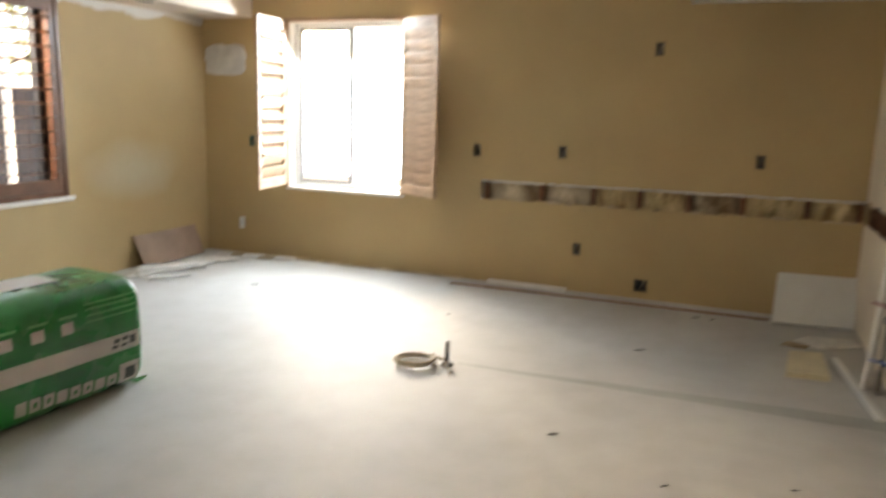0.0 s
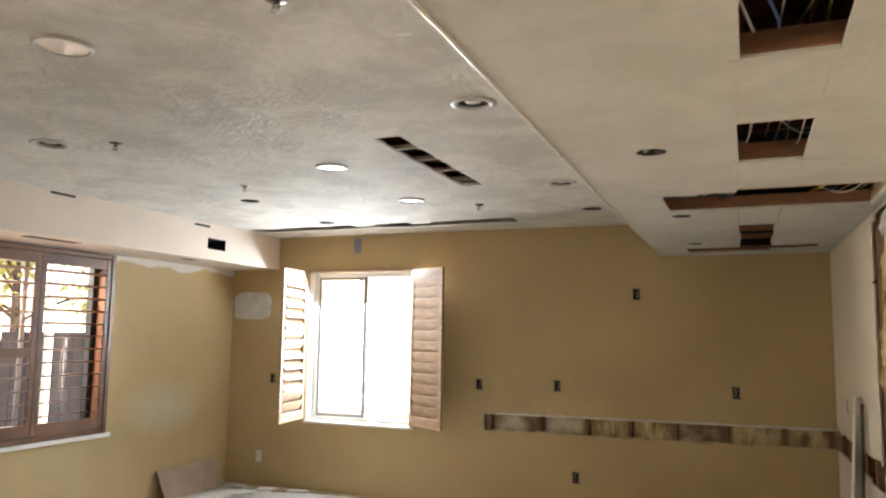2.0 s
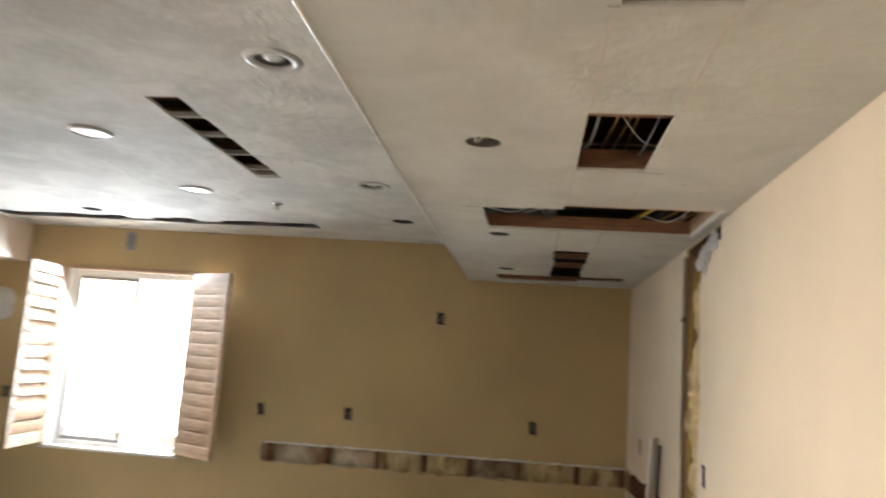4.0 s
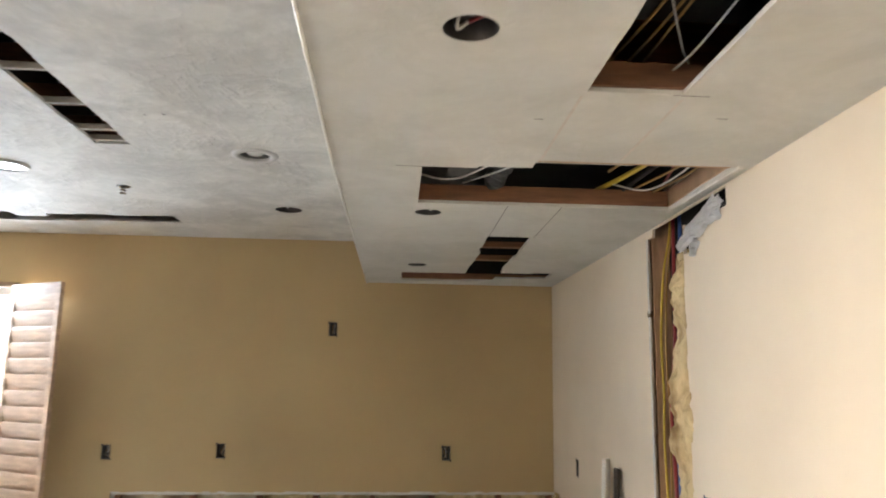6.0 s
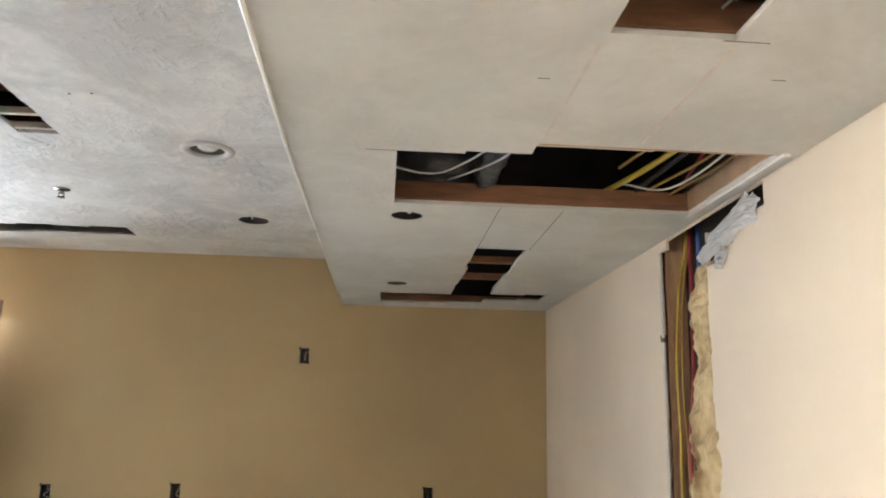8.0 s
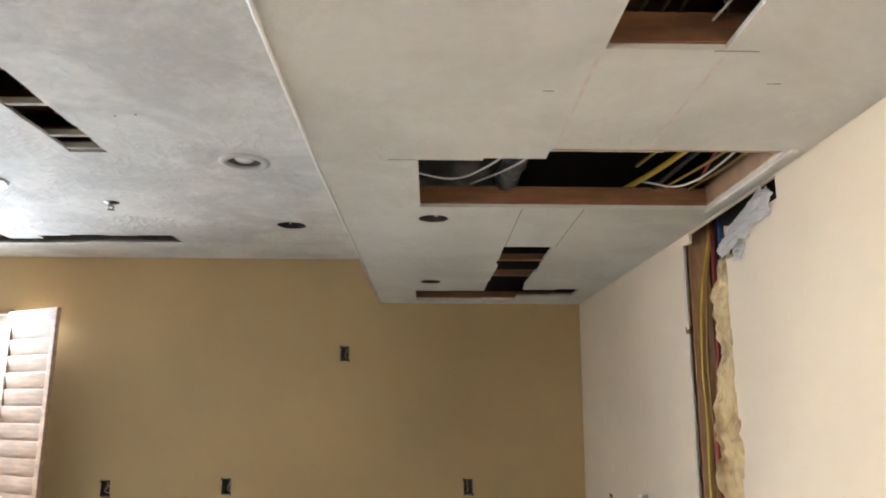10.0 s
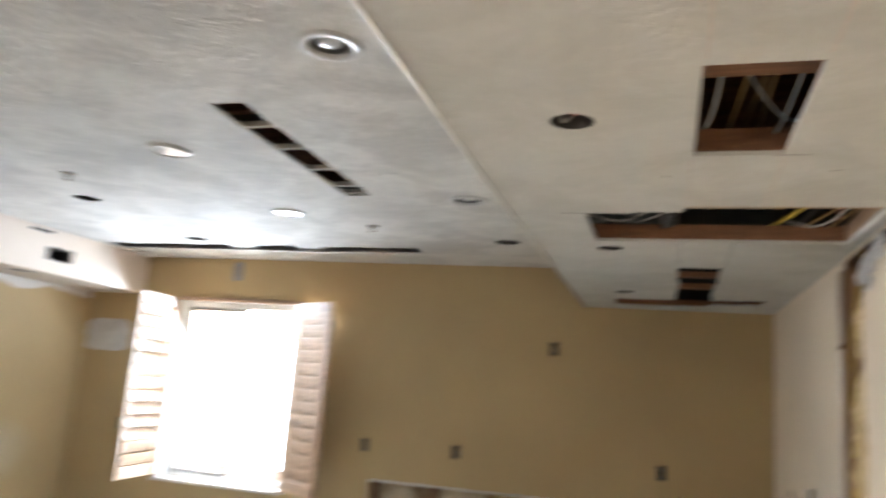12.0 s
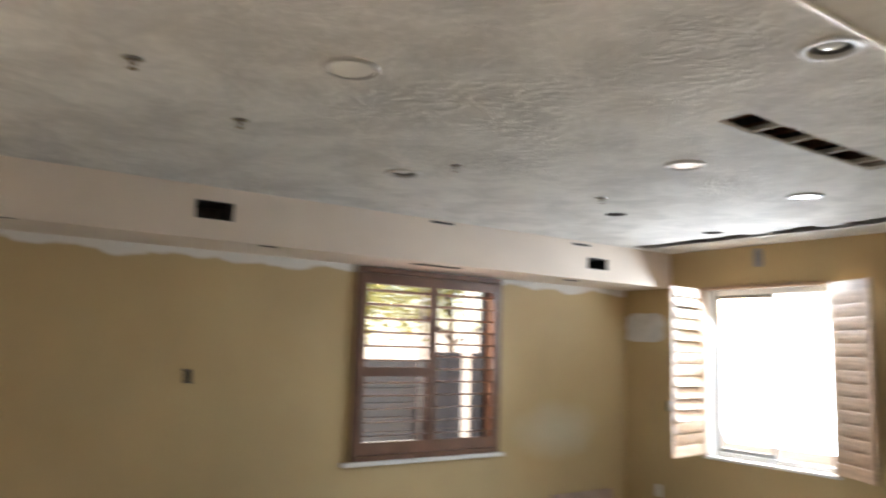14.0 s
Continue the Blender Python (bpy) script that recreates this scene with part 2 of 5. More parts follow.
M_CHALK = surface("pink chalk dust", (0.63, 0.575, 0.525), 0.9, 0.1, 20, 90, 0.0)
M_TRIM = surface("white lamp trim", (0.50, 0.49, 0.47), 0.3, 0.06, 8, 40, 0.02)
M_LENS = surface("glossy opal lens", (0.88, 0.88, 0.86), 0.2, 0.02, 8, 40, 0.0, spec=1.0, coat=1.0)
M_BULB = surface("frosted reflector bulb", (0.72, 0.72, 0.70), 0.15, 0.04, 9, 40, 0.0, coat=0.6)
M_DUCT = surface("grey foil duct", (0.34, 0.36, 0.38), 0.35, 0.3, 8, 25, 0.5, 0.01, metal=0.6)
M_FOIL = surface("dark crumpled foil", (0.17, 0.18, 0.19), 0.32, 0.4, 8, 25, 0.6, 0.012, metal=0.7)
M_YELLOW = surface("yellow cable", (0.62, 0.46, 0.06), 0.45, 0.15, 8, 40, 0.0)
M_WHITEC = surface("white cable", (0.62, 0.62, 0.60), 0.45, 0.1, 8, 40, 0.0)
M_REDC = surface("red cable", (0.27, 0.02, 0.025), 0.45, 0.15, 8, 40, 0.0)
M_BLUEC = surface("blue cable", (0.03, 0.10, 0.33), 0.45, 0.15, 8, 40, 0.0)
M_BLACK = surface("black foam sleeve", (0.02, 0.02, 0.022), 0.7, 0.3, 10, 60, 0.1)
M_BROWNC = surface("ochre cable", (0.38, 0.22, 0.06), 0.5, 0.15, 8, 40, 0.0)
M_BAG = surface("green polythene wrap", (0.004, 0.22, 0.045), 0.28, 0.3, 4, 14, 0.35, 0.012, coat=0.3)
M_BAGW = surface("white print on polythene", (0.50, 0.48, 0.45), 0.32, 0.12, 6, 14, 0.3, 0.01)
M_BAGD = surface("dark print on polythene", (0.02, 0.03, 0.025), 0.35, 0.1, 6, 20, 0.1)
M_BAGL = surface("pale green print", (0.12, 0.42, 0.17), 0.3, 0.15, 6, 20, 0.1)
M_CARD = surface("brown cardboard", (0.42, 0.30, 0.23), 0.85, 0.18, 5, 70, 0.15)
M_ROPE = surface("grey conduit", (0.36, 0.29, 0.20), 0.6, 0.25, 20, 60, 0.1)
M_STEEL = surface("rusty steel stub", (0.12, 0.11, 0.10), 0.6, 0.3, 20, 60, 0.2, metal=0.4)
M_TILE = surface("cream board offcut", (0.66, 0.58, 0.40), 0.6, 0.12, 6, 60, 0.1)
M_LEAF = surface("leaves", (0.12, 0.14, 0.04), 0.5, 0.4, 2, 9, 0.0)
shine = M_LEAF.node_tree.nodes.new("ShaderNodeBsdfTranslucent")
shine.inputs[0].default_value = (0.62, 0.60, 0.22, 1)
both = M_LEAF.node_tree.nodes.new("ShaderNodeMixShader")
both.inputs[0].default_value = 0.55
M_LEAF.node_tree.links.new(M_LEAF.node_tree.nodes["Principled BSDF"].outputs[0], both.inputs[1])
M_LEAF.node_tree.links.new(shine.outputs[0], both.inputs[2])
M_LEAF.node_tree.links.new(both.outputs[0], M_LEAF.node_tree.nodes["Material Output"].inputs[0])
M_BARK = surface("bark", (0.07, 0.05, 0.035), 0.9, 0.4, 6, 30, 0.6, 0.02)
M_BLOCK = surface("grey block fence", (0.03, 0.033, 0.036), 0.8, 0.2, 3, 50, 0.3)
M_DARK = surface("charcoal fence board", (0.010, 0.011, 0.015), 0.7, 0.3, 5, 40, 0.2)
M_STUCCO = surface("pale stucco", (0.72, 0.68, 0.60), 0.85, 0.12, 4, 80, 0.4)
M_GROUND = surface("dry yard soil", (0.30, 0.25, 0.19), 0.95, 0.3, 1.5, 40, 0.4)


def glass(name):
    m, nt, b = node_mat(name)
    b.inputs["Base Color"].default_value = (0.97, 0.98, 0.98, 1)
    b.inputs["Roughness"].default_value, b.inputs["IOR"].default_value = 0.0, 1.45
    b.inputs["Transmission Weight"].default_value = 1.0
    return m


M_GLASS = glass("window glass")

# ---------- building helpers ----------


def obj(name, bm, material, parent=None, label="", smooth=False):
    bmesh.ops.recalc_face_normals(bm, faces=bm.faces)
    me = bpy.data.meshes.new(name)
    bm.to_mesh(me)
    bm.free()
    me.materials.append(material)
    if smooth:
        me.shade_smooth()
    ob = new(name, me)
    if parent:
        ob.parent = parent
    if label:
        ob["label"] = label
    return ob


def part(name, bm, material, parent, label="", smooth=False):
    return obj(name, bm, material, parent, label, smooth)


def thing(name, label, category, m=None, group="", kind=""):
    ob = new(name)
    ob.empty_display_size = 0.1
    if m is not None:
        ob.matrix_world = m
    return tagged(ob, label, category, group, kind)


def box(bm, lo, hi, bevel=0.0, m=None, seg=1):
    vs = [bm.verts.new((x, y, z)) for x in (lo[0], hi[0]) for y in (lo[1], hi[1]) for z in (lo[2], hi[2])]
    fs = [bm.faces.new([vs[i] for i in f]) for f in ((0, 1, 3, 2), (4, 6, 7, 5), (0, 4, 5, 1), (2, 3, 7, 6), (0, 2, 6, 4), (1, 5, 7, 3))]
    if m is not None:
        bmesh.ops.transform(bm, matrix=m, verts=vs)
    if bevel:
        es = {e for f in fs for e in f.edges}
        bmesh.ops.bevel(bm, geom=list(es), offset=bevel, segments=seg, affect="EDGES", clamp_overlap=True)
    return bm


def boxes(*items, bevel=0.0):
    bm = bmesh.new()
    for lo, hi in items:
        box(bm, lo, hi, bevel)
    return bm


def lathe(bm, profile, sides=28, m=None):
    """Turn (radius, z) pairs about z."""
    rings, made = [], []
    for r, z in profile:
        if r < 1e-6:
            ring = [bm.verts.new((0, 0, z))]
        else:
            ring = [bm.verts.new((r * math.cos(a), r * math.sin(a), z)) for a in (2 * math.pi * i / sides for i in range(sides))]
        rings.append(ring)
        made += ring
    for a, b in zip(rings, rings[1:]):
        for i in range(sides):
            j = (i + 1) % sides
            q = [a[i % len(a)], a[j % len(a)], b[j % len(b)], b[i % len(b)]]
            q = list(dict.fromkeys(q))
            if len(q) > 2:
                bm.faces.new(q)
    if m is not None:
        bmesh.ops.transform(bm, matrix=m, verts=made)
    return bm


def smooth_line(pts, steps=6):
    pts = [Vector(p) for p in pts]
    ext = [pts[0] * 2 - pts[1], *pts, pts[-1] * 2 - pts[-2]]
    out = []
    for a, b, c, d in zip(ext, ext[1:], ext[2:], ext[3:]):
        for k in range(steps):
            t = k / steps
            out.append(0.5 * ((2 * b) + (c - a) * t + (2 * a - 5 * b + 4 * c - d) * t * t + (3 * b - a - 3 * c + d) * t ** 3))
    return out + [pts[-1]]


def tube(bm, pts, r, sides=8, steps=6, taper=None):
    line = smooth_line(pts, steps) if steps > 1 else [Vector(p) for p in pts]
    rings, up = [], Vector((0.13, 0.31, 0.94)).normalized()
    for i, p in enumerate(line):
        d = (line[min(i + 1, len(line) - 1)] - line[max(i - 1, 0)]).normalized()
        s = d.cross(up)
        if s.length < 1e-3:
            s = d.cross(Vector((1, 0, 0)))
        s.normalize()
        u = s.cross(d)
        rr = r if taper is None else r * (1 - (1 - taper) * i / (len(line) - 1))
        rings.append([bm.verts.new(p + rr * (math.cos(a) * s + math.sin(a) * u)) for a in (2 * math.pi * k / sides for k in range(sides))])
    for a, b in zip(rings, rings[1:]):
        for k in range(sides):
            j = (k + 1) % sides
            bm.faces.new((a[k], a[j], b[j], b[k]))
    bm.faces.new(rings[0]), bm.faces.new(rings[-1][::-1])
    return bm


def sheet(name, place, u, v, thick, material, holes=(), rounds=(), kind="structure", label="", category=""):
    """A board with openings. place(a, b, w) gives the point at a, b and depth w; u, v its extents; holes (u0, u1, v0, v1); rounds (u, v, r)."""
    sq = [(cu - 1.3 * r, cu + 1.3 * r, cv - 1.3 * r, cv + 1.3 * r) for cu, cv, r in rounds]
    allh = list(holes) + sq
    us = sorted({*u, *[min(max(h[i], u[0]), u[1]) for h in allh for i in (0, 1)]})
    vs = sorted({*v, *[min(max(h[i], v[0]), v[1]) for h in allh for i in (2, 3)]})
    nu, nv = len(us) - 1, len(vs) - 1
    solid = np.ones((nu + 2, nv + 2), bool)
    solid[0], solid[-1], solid[:, 0], solid[:, -1] = False, False, False, False
    for h in allh:
        for i in range(nu):
            cu = (us[i] + us[i + 1]) / 2
            if h[0] < cu < h[1]:
                for j in range(nv):
                    if h[2] < (vs[j] + vs[j + 1]) / 2 < h[3]:
                        solid[i + 1, j + 1] = False
    bm = bmesh.new()
    cache = {}

    def vert(a, b, w):
        key = (round(a, 6), round(b, 6), w)
        if key not in cache:
            cache[key] = bm.verts.new(place(a, b, w))
        return cache[key]

    for i in range(nu):
        for j in range(nv):
            if not solid[i + 1, j + 1]:
                continue
            a, b, c, d = us[i], us[i + 1], vs[j], vs[j + 1]
            for w in (0, thick):
                bm.faces.new((vert(a, c, w), vert(b, c, w), vert(b, d, w), vert(a, d, w)))
            for (di, dj), (p, q) in {(-1, 0): ((a, c), (a, d)), (1, 0): ((b, c), (b, d)), (0, -1): ((a, c), (b, c)), (0, 1): ((a, d), (b, d))}.items():
                if not solid[i + 1 + di, j + 1 + dj]:
                    bm.faces.new((vert(*p, 0), vert(*q, 0), vert(*q, thick), vert(*p, thick)))
    bmesh.ops.recalc_face_normals(bm, faces=bm.faces)
    for (cu, cv, r), s in zip(rounds, sq):
        k, ring, rim, deep = 32, [], [], []
        for i in range(k):
            a = 2 * math.pi * (i + 0.5) / k
            ca, sa = math.cos(a), math.sin(a)
            f = 1.3 * r / max(abs(ca), abs(sa))
            ring.append(bm.verts.new(place(cu + f * ca, cv + f * sa, 0)))
            rim.append(bm.verts.new(place(cu + r * ca, cv + r * sa, 0)))
            deep.append(bm.verts.new(place(cu + r * ca, cv + r * sa, thick)))
        for i in range(k):
            j = (i + 1) % k
            bm.faces.new((ring[i], ring[j], rim[j], rim[i]))
            bm.faces.new((rim[i], rim[j], deep[j], deep[i]))
        for sx, sy in ((1, 1), (-1, 1), (-1, -1), (1, -1)):
            near = sorted(range(k), key=lambda q: -(sx * math.cos(2 * math.pi * (q + 0.5) / k) + sy * math.sin(2 * math.pi * (q + 0.5) / k)))[:2]
            bm.faces.new((bm.verts.new(place(cu + sx * 1.3 * r, cv + sy * 1.3 * r, 0)), ring[near[0]], ring[near[1]]))
    me = bpy.data.meshes.new(name)
    bm.to_mesh(me)
    bm.free()
    me.materials.append(material)
    return tagged(new(name, me), label, category, "", kind)


def ragged(u0, u1, v0, v1, n, amp, along="u", slope=0.0, seed=0):
    """A hole with a rough edge, as a chain of n short openings."""
    rnd = random.Random(seed)
    out = []
    for i in range(n):
        a, b = i / n, (i + 1) / n
        lo, hi = rnd.uniform(-amp, amp), rnd.uniform(-amp, amp)
        if along == "u":
            s = slope * (a + b) / 2
            out.append((u0 + (u1 - u0) * a, u0 + (u1 - u0) * b, v0 + lo + s, v1 + hi + s))
        else:
            out.append((u0 + lo, u1 + hi, v0 + (v1 - v0) * a, v0 + (v1 - v0) * b))
    return out


def lumpy(u, v, place, bulge, seed, nu=10, nv=10, freq=9.0, amp=0.02):
    """A soft, uneven cushion over the rectangle u, v."""
    bm = bmesh.new()
    grid = []
    for i in range(nu + 1):
        row = []
        for j in range(nv + 1):
            a, b = i / nu, j / nv
            pu, pv = u[0] + (u[1] - u[0]) * a, v[0] + (v[1] - v[0]) * b
            w = bulge * (max(0, math.sin(math.pi * a)) ** 0.5) * (max(0, math.sin(math.pi * b)) ** 0.35)
            w += amp * noise.noise(Vector((pu * freq + seed, pv * freq, seed * 1.7))) + amp * 0.5 * noise.noise(Vector((pu * freq * 3, pv * freq * 3 + seed, 2.0)))
            row.append(bm.verts.new(place(pu, pv, w)))
        grid.append(row)
    for i in range(nu):
        for j in range(nv):
            bm.faces.new((grid[i][j], grid[i + 1][j], grid[i + 1][j + 1], grid[i][j + 1]))
    return bm


# ---------- the room ----------
XW, XE, YS, YN = -4.62, 1.338, -2.6, 6.40
ZC, ZS, XS = 2.635, 2.34, 0.0
XWS, ZWS = -4.03, 2.29
BOARD = 0.013


def on_north(a, b, w):
    return (a, YN + w, b)


def on_west(a, b, w):
    return (XW - w, a, b)


def on_east(a, b, w):
    return (XE - 0.0165 * max(0.0, a - 4.37) + w, a, b)


def on_ceiling(a, b, w):
    return (a, b, ZC + w)


def on_soffit(a, b, w):
    return (a, b, ZS + w)


BOX_W, BOX_H = 0.058, 0.098
NORTH_BOXES = [(-0.247, 2.005, 1), (-1.722, 1.155, 1), (-0.966, 1.170, 1), (0.560, 1.170, 1), (-0.80, 0.366, 1), (-0.253, 0.111, 1.75), (-4.06, 1.13, 1)]
N_WIN = (-3.63, -2.44, 0.71, 2.25)
W_WIN = (3.21, 4.63, 0.765, 2.235)

floor = obj("floor", boxes(((XW - 0.3, YS - 0.3, -0.12), (XE + 0.3, YN + 0.3, 0.0))), M_FLOOR)
tagged(floor, "bare dusty concrete slab floor with pale stains", "floor", kind="structure")

trench = ragged(-1.67, XE - 0.04, 0.738, 0.888, 30, 0.009, "u", 0.02, 3)
north_holes = [N_WIN, *trench] + [(x - BOX_W * k / 2, x + BOX_W * k / 2, z - BOX_H / 2, z + BOX_H / 2) for x, z, k in NORTH_BOXES]
wall_north = sheet("wall_north", on_north, (XW, XE), (0.0, ZC), BOARD, M_TAN, north_holes, label="tan painted drywall with a chased slot", category="wall")
obj_back = sheet("wall_north_sheathing", lambda a, b, w: (a, YN + 0.105 + w, b), (XW - 0.25, XE + 0.25), (0.0, 3.1), 0.12, M_STUCCO, [N_WIN],
                 label="outer sheathing behind the drywall", category="wall")

west_box = (1.857 - BOX_W / 2, 1.857 + BOX_W / 2, 1.387 - BOX_H / 2, 1.387 + BOX_H / 2)
# opening for the unseen door, added out of view
W_ADDED_DOOR = (-2.45, -0.45, 0.0, 2.1)
wall_west = sheet("wall_west", on_west, (YS, YN + 0.01), (0.0, ZC), BOARD, M_TAN_PRIMED, [W_WIN, W_ADDED_DOOR, west_box],
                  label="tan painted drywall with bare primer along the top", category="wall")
sheet("wall_west_sheathing", lambda a, b, w: (XW - 0.105 - w, a, b), (YS - 0.25, YN + 0.25), (0.0, 3.1), 0.12, M_STUCCO, [W_WIN, W_ADDED_DOOR],
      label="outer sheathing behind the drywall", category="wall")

e_trench = ragged(4.36, YN, 0.795, 0.95, 12, 0.012, "u", -0.035, 8)
e_gap = ragged(3.985, 4.412, 0.90, 2.30, 26, 0.006, "v", 0, 5)
e_low = ragged(3.60, 4.17, 0.0, 0.93, 9, 0.03, "v", 0, 6)
e_tear = [(3.575, 3.66, 2.265, 2.335), (3.66, 3.78, 2.235, 2.335), (3.78, 3.89, 2.20, 2.335), (3.89, 3.98, 2.16, 2.335), (3.96, 4.34, 2.28, 2.335)]
e_boxes = [(y - BOX_W / 2, y + BOX_W / 2, z - BOX_H / 2, z + BOX_H / 2) for y, z in ((3.85, 1.20), (5.75, 1.15))]
wall_east = sheet("wall_east", on_east, (YS, YN + 0.004), (0.0, ZC), BOARD, M_CREAM, [*e_trench, *e_gap, *e_low, *e_tear, *e_boxes],
                  label="cream painted drywall cut open from floor to soffit", category="wall")
sheet("wall_east_sheathing", lambda a, b, w: (XE + 0.105 + w, a, b), (YS - 0.25, YN + 0.25), (0.0, 3.1), 0.1, M_VOID_SHADE,
      label="back of the wall cavity, coloured near black as shade", category="wall")
sheet("wall_south", lambda a, b, w: (a, YS - w, b), (XW - 0.2, XE + 0.2), (0.0, 3.1), 0.12, M_CREAM, label="plain cream painted wall", category="wall")

CANS = [(-0.418, 2.565, 0.072), (-0.452, 4.385, 0.072), (-0.455, 5.466, 0.078), (-1.67, 3.477, 0.075), (-1.672, 4.665, 0.075),
        (-2.86, 2.48, 0.075), (-2.91, 4.34, 0.075), (-2.927, 5.527, 0.075), (-1.575, 1.44, 0.08)]
slot = ragged(-1.118, -0.968, 2.96, 4.285, 9, 0.004, "v", 0, 2)
rough = random.Random(11)
slot_n = []
edges = np.linspace(-3.97, -1.20, 15)
for i, (a, b) in enumerate(zip(edges, edges[1:])):
    near = 5.75 + rough.uniform(-0.03, 0.02) if i not in (6, 9) else 5.84
    slot_n.append((a, b, near, 5.94 + rough.uniform(-0.01, 0.03)))
slot_n.append((-4.02, -3.86, 6.08, 6.13))
ceiling = sheet("ceiling", on_ceiling, (XW, XS + 0.03), (YS, YN), BOARD, M_CEIL, [*slot, *slot_n], CANS,
                label="grey-white trowelled plaster ceiling with cut slots", category="ceiling")
deck = obj("ceiling_deck", boxes(((XW - 0.3, YS - 0.3, 2.96), (XE + 0.3, YN + 0.3, 3.08))), M_VOID_SHADE)
tagged(deck, "boarding above the ceiling void, coloured near black as shade", "ceiling", kind="structure")

S_CANS = [(0.342, 2.502, 0.058), (0.322, 4.147, 0.056), (0.312, 5.543, 0.056)]
H1, H2 = (0.672, 0.904, 0.86, 1.572), (0.654, 0.892, 2.196, 2.80)
H3 = [(0.275, 0.46, 3.478, 3.982), (0.46, 0.637, 3.458, 3.982), (0.637, 0.95, 3.395, 3.982), (0.95, 1.283, 3.385, 3.980)]
H4 = ragged(0.634, 0.848, 4.622, 5.80, 8, 0.008, "v", 0, 4)
H5 = [(0.222, 0.42, 5.86, 6.24), (0.42, 0.64, 5.85, 6.25), (0.63, 0.85, 5.79, 6.20), (0.85, 1.05, 5.80, 6.06), (1.05, 1.18, 5.77, 6.02)]
soffit = sheet("soffit_east", on_soffit, (XS, XE - 0.002), (YS, YN), BOARD, M_SOFFIT, [H1, H2, *H3, *H4, *H5], S_CANS,
               label="white plastered dropped soffit with square cut-outs", category="soffit")
face = sheet("soffit_east_face", lambda a, b, w: (XS + w, a, b), (YS, YN), (ZS + BOARD, 2.96), BOARD, M_SOFFIT, [(1.2, 1.2001, 2.7, 2.7001), (2.4, 2.4001, 2.7, 2.7001), (3.5, 3.5001, 2.7, 2.7001)], label="white plastered side of the soffit", category="soffit")
def edge_shift(y):
    """The soffit's edge wanders a little off the straight."""
    return 0.021 - 0.0175 * (min(max(y, 1.2), 3.5) - 1.2)


for ob in (soffit, face):
    for v in ob.data.vertices:
        if v.co.x < XS + 0.05:
            v.co.x += edge_shift(v.co.y)
bm = bmesh.new()
rows = []
nose = [(-0.005, 0.02)] + [(0.0 - 0.005 * math.cos(math.pi * k / 8), -0.002 - 0.005 * math.sin(math.pi * k / 8)) for k in range(9)] + [(0.005, 0.02)]
for y in (YS, 0.0, 1.2, 1.8, 2.4, 3.0, 3.5, 4.5, YN):
    s = XS + edge_shift(y)
    rows.append([bm.verts.new((s + dx, y, ZS + dz)) for dx, dz in nose])
for a, e in zip(rows, rows[1:]):
    for k in range(len(nose)):
        bm.faces.new((a[k], a[(k + 1) % len(nose)], e[(k + 1) % len(nose)], e[k]))
bm.faces.new(rows[0]), bm.faces.new(rows[-1][::-1])
bead = obj("trim_corner_bead", bm, M_BEAD, smooth=True)
tagged(bead, "thin white corner bead along the soffit edge", "trim", kind="structure")

V1, V2 = (1.655, 1.905, 2.42, 2.54), (5.22, 5.48, 2.392, 2.495)
w_face = sheet("soffit_west_face", lambda a, b, w: (XWS - w, a, b), (YS, YN), (ZWS, ZC), BOARD, M_SOFFIT_FACE,
               [V1, V2], label="pinkish primed side of the dropped soffit", category="soffit")
w_bottom = sheet("soffit_west_underside", lambda a, b, w: (a, b, ZWS + w), (XW, XWS - BOARD), (YS, YN), BOARD, M_SOFFIT_FACE,
                 label="primed underside of the dropped soffit", category="soffit")
# black plates on the surface, painted as the shade inside narrow slits
for k, (lo, hi) in enumerate((((-4.11, 2.12, ZWS - 0.003), (-4.06, 2.24, ZWS + 0.004)), ((-4.24, 3.43, ZWS - 0.003), (-4.14, 3.89, ZWS + 0.004)), ((-4.24, 5.11, ZWS - 0.003), (-4.17, 5.27, ZWS + 0.004)),
                              ((-4.05, 0.55, ZWS - 0.003), (-4.035, 0.66, ZWS + 0.004)), ((XWS - 0.004, 3.48, 2.606), (XWS + 0.003, 3.70, 2.624)), ((XWS - 0.004, 5.03, 2.590), (XWS + 0.003, 5.24, 2.610)))):
    tagged(obj("trim_slot_plate", boxes((lo, hi))  , M_BLACK), "short black plate standing for the dark inside of a slit", "light slot", kind="structure")
inner = obj("soffit_west_back", boxes(((XW + 0.02, YS, ZWS + 0.06), (XW + 0.03, YN, ZC + 0.3))), M_VOID_SHADE)
tagged(inner, "back of the soffit duct space, coloured near black as shade", "soffit", kind="structure")


# sheets added inside the soffit so that its void reads as shade
shade_sheets = obj("soffit_east_shade", boxes(((0.03, 6.30, ZS + 0.03), (1.30, 6.32, 2.95)), ((1.296, -2.5, ZS + 0.11), (1.306, 6.29, 2.95))), M_VOID_SHADE)
tagged(shade_sheets, "added near-black sheets standing for shade inside the soffit void", "soffit", kind="structure")


# framing behind the openings
def timber(name, lo, hi, parent, material=M_FRAMING):
    return part(name, boxes((lo, hi), bevel=0.003), material, parent)


for x in (-2.06, -1.645, -1.155, -0.714, -0.337, 0.045, 0.448, 0.907, 1.26):
    timber("stud", (x, YN + BOARD + 0.004, 0.0), (x + 0.036, YN + 0.102, ZC), wall_north)
bays = [-1.645, -1.155, -0.714, -0.337, 0.045, 0.448, 0.907, 1.26]
